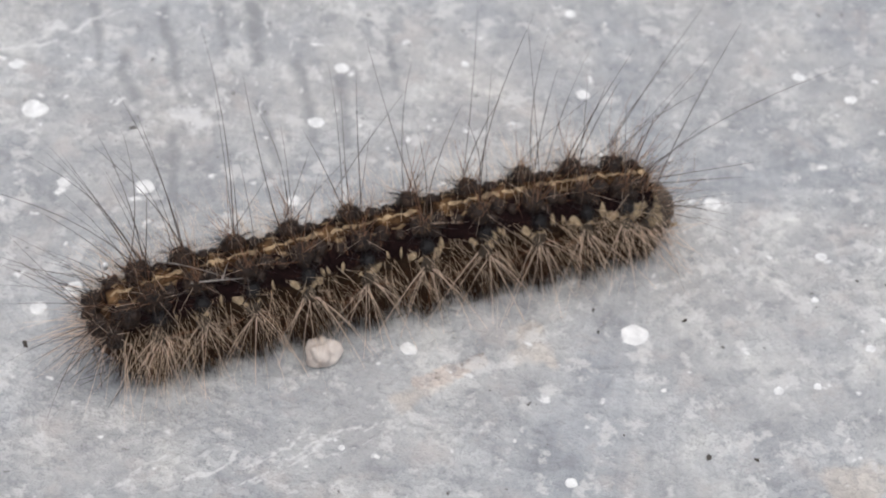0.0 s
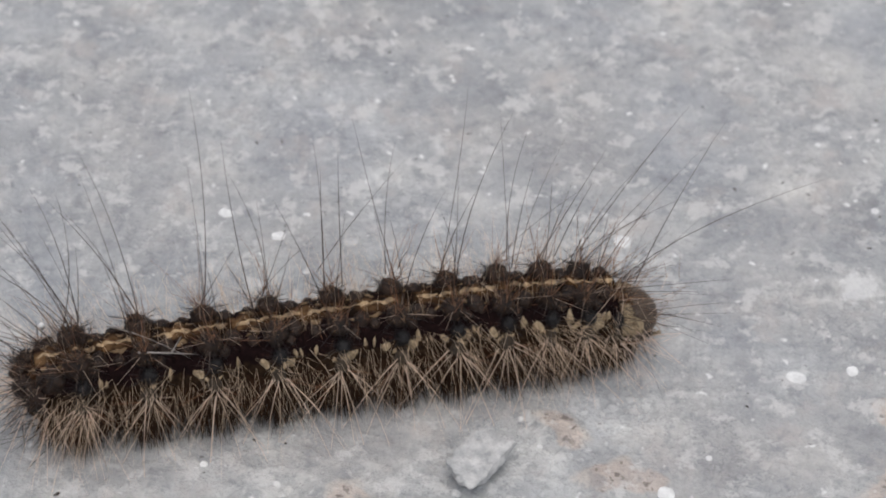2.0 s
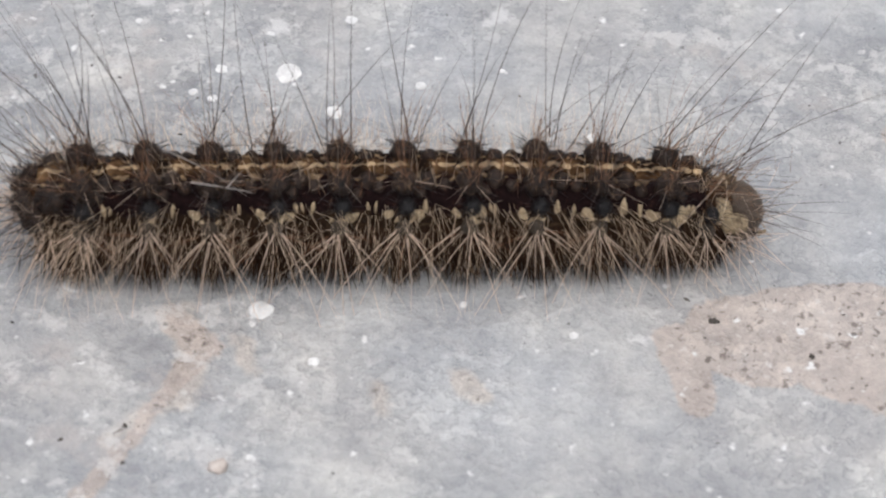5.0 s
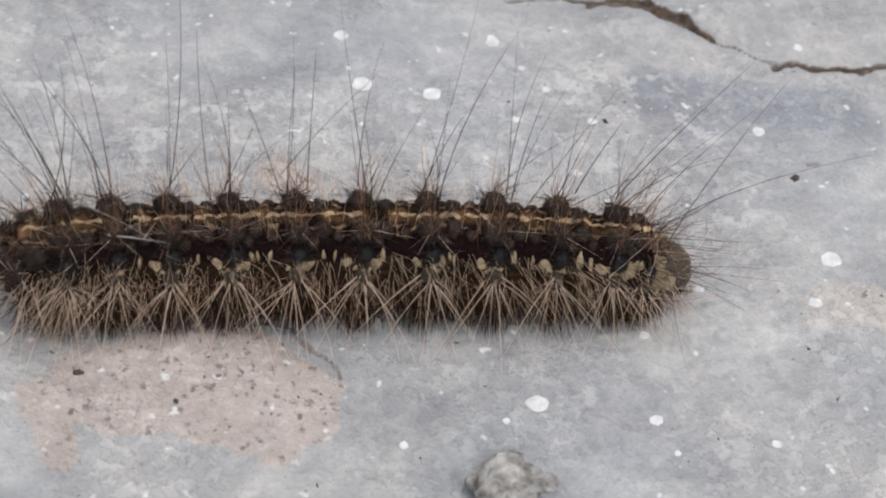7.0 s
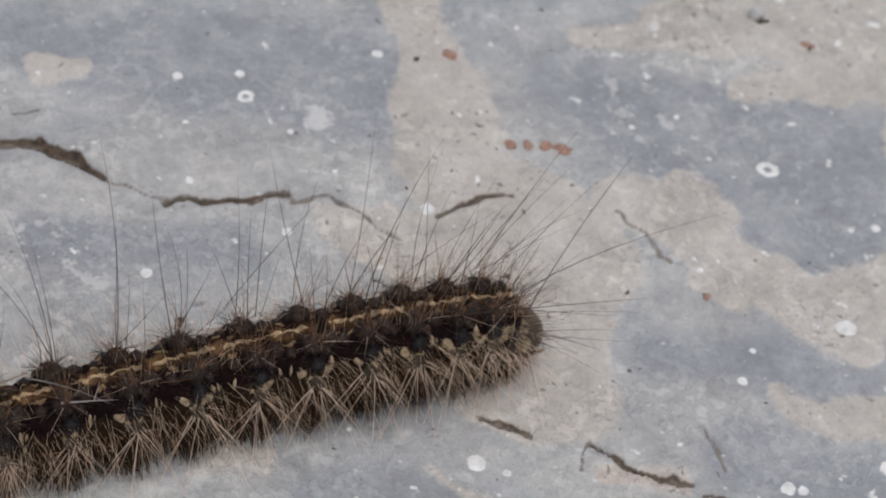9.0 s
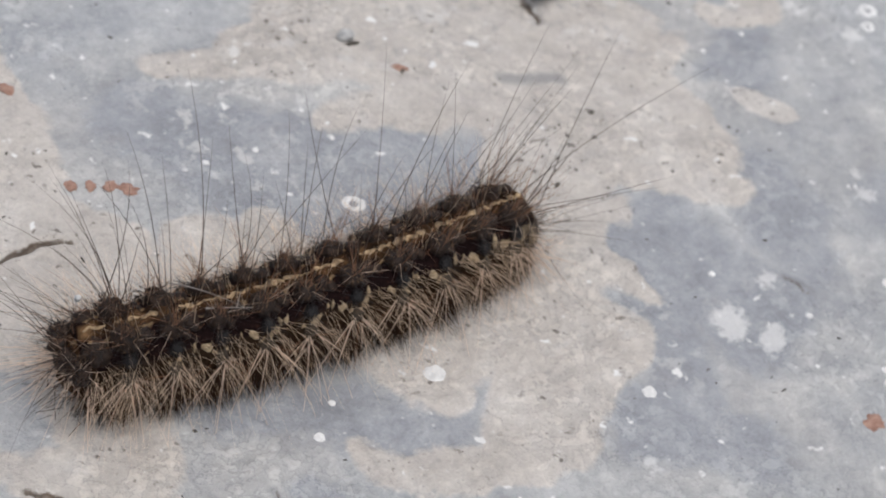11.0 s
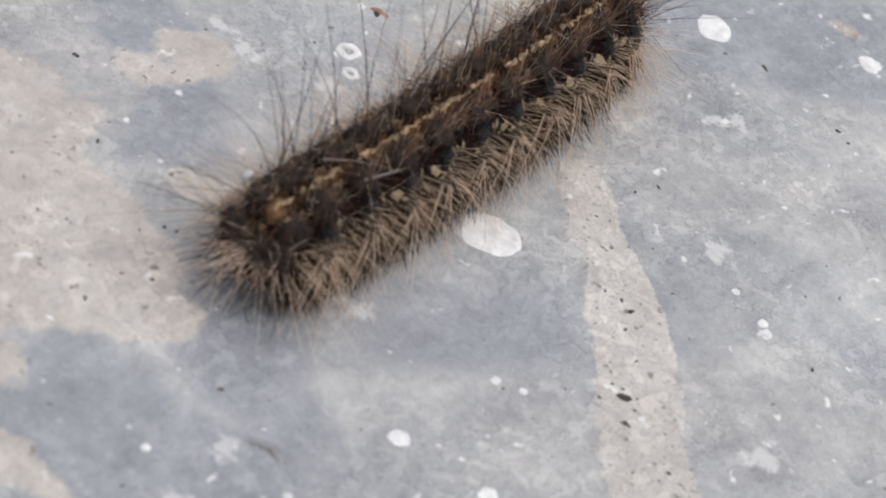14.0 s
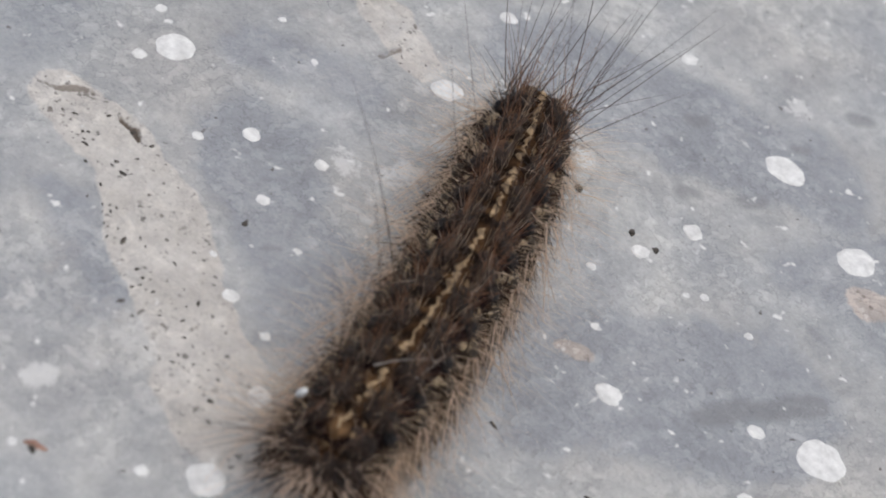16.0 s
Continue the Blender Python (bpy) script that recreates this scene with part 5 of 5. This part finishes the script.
def tail(seg, rng, rad, half):
    """The rounded, densely haired end of the body."""
    zc = Z_BODY * rad / R_BODY
    bm = lump((1.6, rad * 0.78, rad * 0.84), 3, 0.06, 1.6, 4.0)
    bmesh.ops.transform(bm, matrix=Matrix.Scale(MM, 4) @ Matrix.Translation((-half * 0.85, 0, zc)), verts=bm.verts)
    part("anal_shield", bm, BROWN, seg, "rounded black end of the body")
    tuft("tail_fuzz", rng, fan(rng, Vector((-1.3, 0, zc + 0.5)), Vector((-0.6, 0, 0.7)), 60, 1.2, 0.4, 1.0, 0.022, jitter=2.2), HAIR_UNDER, seg, "short dark fuzz on the tail")
    tuft("tail_brown_fuzz", rng, fan(rng, Vector((-1.2, 0, zc + 1.2)), Vector((-0.4, 0, 0.9)), 20, 1.2, 0.5, 1.5, 0.014, jitter=2.2), HAIR_MAHOGANY, seg, "brown fuzz on the tail")
    for side in (1, -1):
        for dx, dy, dz, size in ((-1.3, 0.92, 1.65, 0.72), (-2.1, 1.25, 0.85, 0.62), (-2.6, 0.50, 1.05, 0.54)):
            n = Vector((-0.5, side * 0.6, 0.6)).normalized()
            p = Vector((dx, side * dy, zc + dz))
            wart(seg, p, n, size, size * 0.8, WART_TOP, dx + side, "brown-black wart at the tail")
            tuft("tail_wart_fuzz", rng, fan(rng, p + Vector((0, 0, 0.25)), Vector((-0.2, 0, 1)), 16, 1.2, 0.2, 0.7, 0.013, jitter=0.8), HAIR_FUZZ, seg, "short olive-brown fuzz on the tail wart")
            tuft("tail_spine_tuft", rng, fan(rng, p + n * 0.3, n, 22, 1.25, 0.6, 1.4, 0.020), HAIR_BLACK, seg, "radiating black spines at the tail")
            tuft("tail_bristle_tuft", rng, star(rng, p + n * 0.2, Vector((-0.6, side * 0.75, 0.1 if dz < 1 else 0.7)), 12, 40, 100, 1.3, 2.5, 0.024 if dz < 1 else 0.013, 0, 0.7),
                 HAIR_TAN if dz < 1 else HAIR_BROWN, seg, "bristles radiating from the tail", 4)
            tuft("tail_long_hair_tuft", rng, fan(rng, p + n * 0.3, Vector((-0.8, side * 0.45, 0.5)), 5, 0.5, 3.5, 6.5, 0.020, (0, 0, 0), (0, 0, -0.1)),
                 HAIR_DARK, seg, "long dark hairs behind the tail", 6)
        for a in (20, 55, 90, 125):
            way = Vector((-math.sin(radians(a)), side * math.cos(radians(a)), 0.0))
            way = way if a <= 90 else Vector((-math.sin(radians(a)), side * 0.15, 0.55))
            p = Vector((-half * 0.85 + way.x * 1.3, way.y * rad * 0.68, zc + (0.25 if a <= 90 else 0.6)))
            tuft("tail_fan_tuft", rng, fan(rng, p, way + Vector((0, 0, -0.15)), 12, 0.80, 1.8, 4.2, 0.023, (0, 0, 0), (0, 0, -0.22), 0.5),
                 HAIR_TAN, seg, "fan of tan bristles spreading behind the tail", 5)
        tuft("tail_skirt", rng, fan(rng, Vector((-1.6, side * 0.8, zc - 0.8)), Vector((-0.75, side * 0.5, -0.4)), 60, 0.9, 0.9, 1.9, 0.022, jitter=1.3),
             HAIR_UNDER, seg, "skirt of dark brown hairs round the tail", 4)
    for dx, dy, size, up in ((-0.5, 0.1, 0.17, 0.95), (-1.25, -0.25, 0.26, 0.92), (-1.15, 0.45, 0.22, 0.90), (-1.95, 0.1, 0.24, 0.70), (-0.3, 1.0, 0.2, 0.86), (-0.3, -1.0, 0.2, 0.86)):
        bm = lump((size * 1.0, size * 0.55, size * 0.5), 3, 0.2, 1.9, dx)
        bmesh.ops.transform(bm, matrix=Matrix.Scale(MM, 4) @ Matrix.Translation((dx, dy, zc + rad * up - 0.08)) @ Matrix.Rotation(dy * 1.5, 4, "Z"), verts=bm.verts)
        part("gland", bm, GLAND, seg, "small ochre mark on the tail")


def head(parent):
    rng = np.random.default_rng(7)
    bm = lump((1.12, 1.3, 1.25), 3, 0.05, 1.6, 2.0)
    bmesh.ops.transform(bm, matrix=Matrix.Scale(MM, 4) @ Matrix.Translation((0.1, 0, 1.95)), verts=bm.verts)
    h = part("head", bm, HEAD_SKIN, parent, "rounded grey-brown head capsule")
    for side in (1, -1):
        bm = lump((0.55, 0.30, 0.50), 3, 0.25, 1.8, side)
        bmesh.ops.transform(bm, matrix=Matrix.Scale(MM, 4) @ Matrix.Translation((-0.35, side * 1.25, 2.45)), verts=bm.verts)
        part("cheek_patch", bm, CREAM, h, "cream patch on the cheek")
        bm = lump((0.22, 0.16, 0.22), 2, 0.02, 1.0, 0)
        bmesh.ops.transform(bm, matrix=Matrix.Scale(MM, 4) @ Matrix.Translation((0.6, side * 1.05, 1.65)), verts=bm.verts)
        part("eye_cluster", bm, WART, h, "small dark eye cluster")
        bm = bmesh.new()
        bmesh.ops.create_cone(bm, segments=10, radius1=0.13, radius2=0.08, depth=0.4, cap_ends=True)
        bmesh.ops.transform(bm, matrix=Matrix.Scale(MM, 4) @ Matrix.Translation((1.15, side * 0.6, 1.15)) @ Matrix.Rotation(radians(70), 4, "Y"), verts=bm.verts)
        part("feeler", bm, CREAM, h, "stubby pale feeler")
    hairs = fan(rng, Vector((0.6, 0, 2.2)), Vector((0.8, 0, 0.4)), 30, 1.2, 0.8, 1.9, 0.016, (0.2, 0, 0), jitter=1.8)
    v, f = hair_mesh(rng, hairs, 3)
    mesh_object("face_hair", v, f, HAIR_TAN, h, "fine pale hairs on the face")
    short = []
    for _ in range(150):
        n = rng.normal(size=3)
        n /= np.linalg.norm(n)
        n[0] = abs(n[0]) - 0.3
        start = np.array((0.1, 0, 1.95)) + n * np.array((1.1, 1.28, 1.22))
        way = n + np.array((0.1, 0, -0.5)) + rng.normal(size=3) * 0.25
        short.append((start * MM, way, rng.uniform(0.5, 1.5) * MM, rng.uniform(0.011, 0.018) * MM, np.array((0, 0, -0.15))))
    tuft("head_hair", rng, short, HAIR_BROWN, h, "short drooping brown hairs over the head", 4)
    curls = [(np.array(p) * MM, np.array(w), n * MM, 0.018 * MM, np.array(g)) for p, w, n, g in (((-0.9, -0.3, 4.4), (-0.55, -0.8, 0.3), 4.2, (-0.35, -0.1, -0.45)), ((-0.9, -0.3, 4.4), (0.05, -0.9, 0.25), 2.6, (-0.35, -0.1, -0.4)))]
    tuft("curled_hair", rng, curls, HAIR_TAN, h, "two long curled white hairs", 9)
    crown = fan(rng, Vector((-0.4, 0, 3.2)), Vector((0.6, 0, 0.7)), 80, 1.1, 0.6, 1.8, 0.016, (0.2, 0, 0), jitter=2.0)
    v, f = hair_mesh(rng, crown, 3)
    mesh_object("crown_hair", v, f, HAIR_FUZZ, h, "short dark brown hairs on the crown")
    for side in (1, -1):
        tuft("cheek_bristle_tuft", rng, fan(rng, Vector((-0.2, side * 1.4, 1.9)), Vector((0.45, side * 0.7, -0.45)), 18, 0.9, 1.2, 3.2, 0.022, jitter=0.8),
             HAIR_TAN, h, "tan bristles on the cheek", 4)
        tuft("forward_hair_tuft", rng, fan(rng, Vector((-0.5, side * 1.0, 3.4)), Vector((0.85, side * 0.35, 0.35)), 14, 0.6, 1.8, 5.6, 0.020, (0, 0, 0), (0.05, 0, -0.08)),
             HAIR_DARK, h, "long dark hairs reaching forward", 6)
    return h


RINGS = [-0.55] + list(range(10)) + [8.95]
LAST = 11
CATERPILLAR = new("caterpillar")
tagged(CATERPILLAR, "hairy black-brown caterpillar with ochre back stripe, crawling on concrete", "caterpillar")
PIECES = []
for number, u in enumerate(RINGS):
    girth = {0: 0.76, 1: 0.93, 2: 0.98, 10: 0.97, 11: 0.88}.get(number, 1.0)
    PIECES.append((ring(CATERPILLAR, number, R_BODY * girth, 1.3 if number in (0, 11) else 1.75,
                        max(0.0, 1 - number / 2.5), max(0.0, 1 - (11 - number) / 2.5)), u))


def lint():
    """A pale forked fibre that lies across the back."""
    rng = np.random.default_rng(3)
    thing = new("lint_fibre")
    for root, way, size, sag, thick in (((-1.4, 0.3, 5.75), (0.80, -0.36, -0.06), 3.8, (0.05, -0.12, -0.20), 0.05), ((-0.2, -1.2, 5.25), (0.95, -0.15, -0.06), 2.8, (0, 0.05, -0.10), 0.065),
                                        ((1.3, -1.42, 5.12), (0.55, 0.78, 0.12), 1.2, (0, 0, -0.1), 0.05)):
        spec = [(np.array(root) * MM, np.array(way), size * MM, thick * MM, np.array(sag))]
        v, f = hair_mesh(rng, spec, 9)
        mesh_object("strand", v, f, LINT, thing)
    tagged(thing, "pale forked lint fibre lying on the caterpillar's back", "lint")
    return thing


LINT_FIBRE = lint()
bm = lump((0.16, 0.16, 0.36), 2, 0.05, 1.0, 0)
bmesh.ops.transform(bm, matrix=Matrix.Scale(MM, 4) @ Matrix.Translation((-1.3, 1.9, 4.7)) @ Matrix.Rotation(radians(25), 4, "X"), verts=bm.verts)
part("white_scale", bm, PAINT, PIECES[11][0], "small white flake stuck to the tail")
PIECES.append((head(CATERPILLAR), -1.05))


def motions():
    base = {row[0]: ring_matrix(row, 4.5) for row in CRAWL}
    walk(LINT_FIBRE, [(row[0], ring_matrix(row, 8)) for row in CRAWL])
    walk(CATERPILLAR, [(t, m) for t, m in base.items()])
    for ob, u in PIECES:
        walk(ob, [(row[0], base[row[0]].inverted() @ ring_matrix(row, u)) for row in CRAWL])


motions()
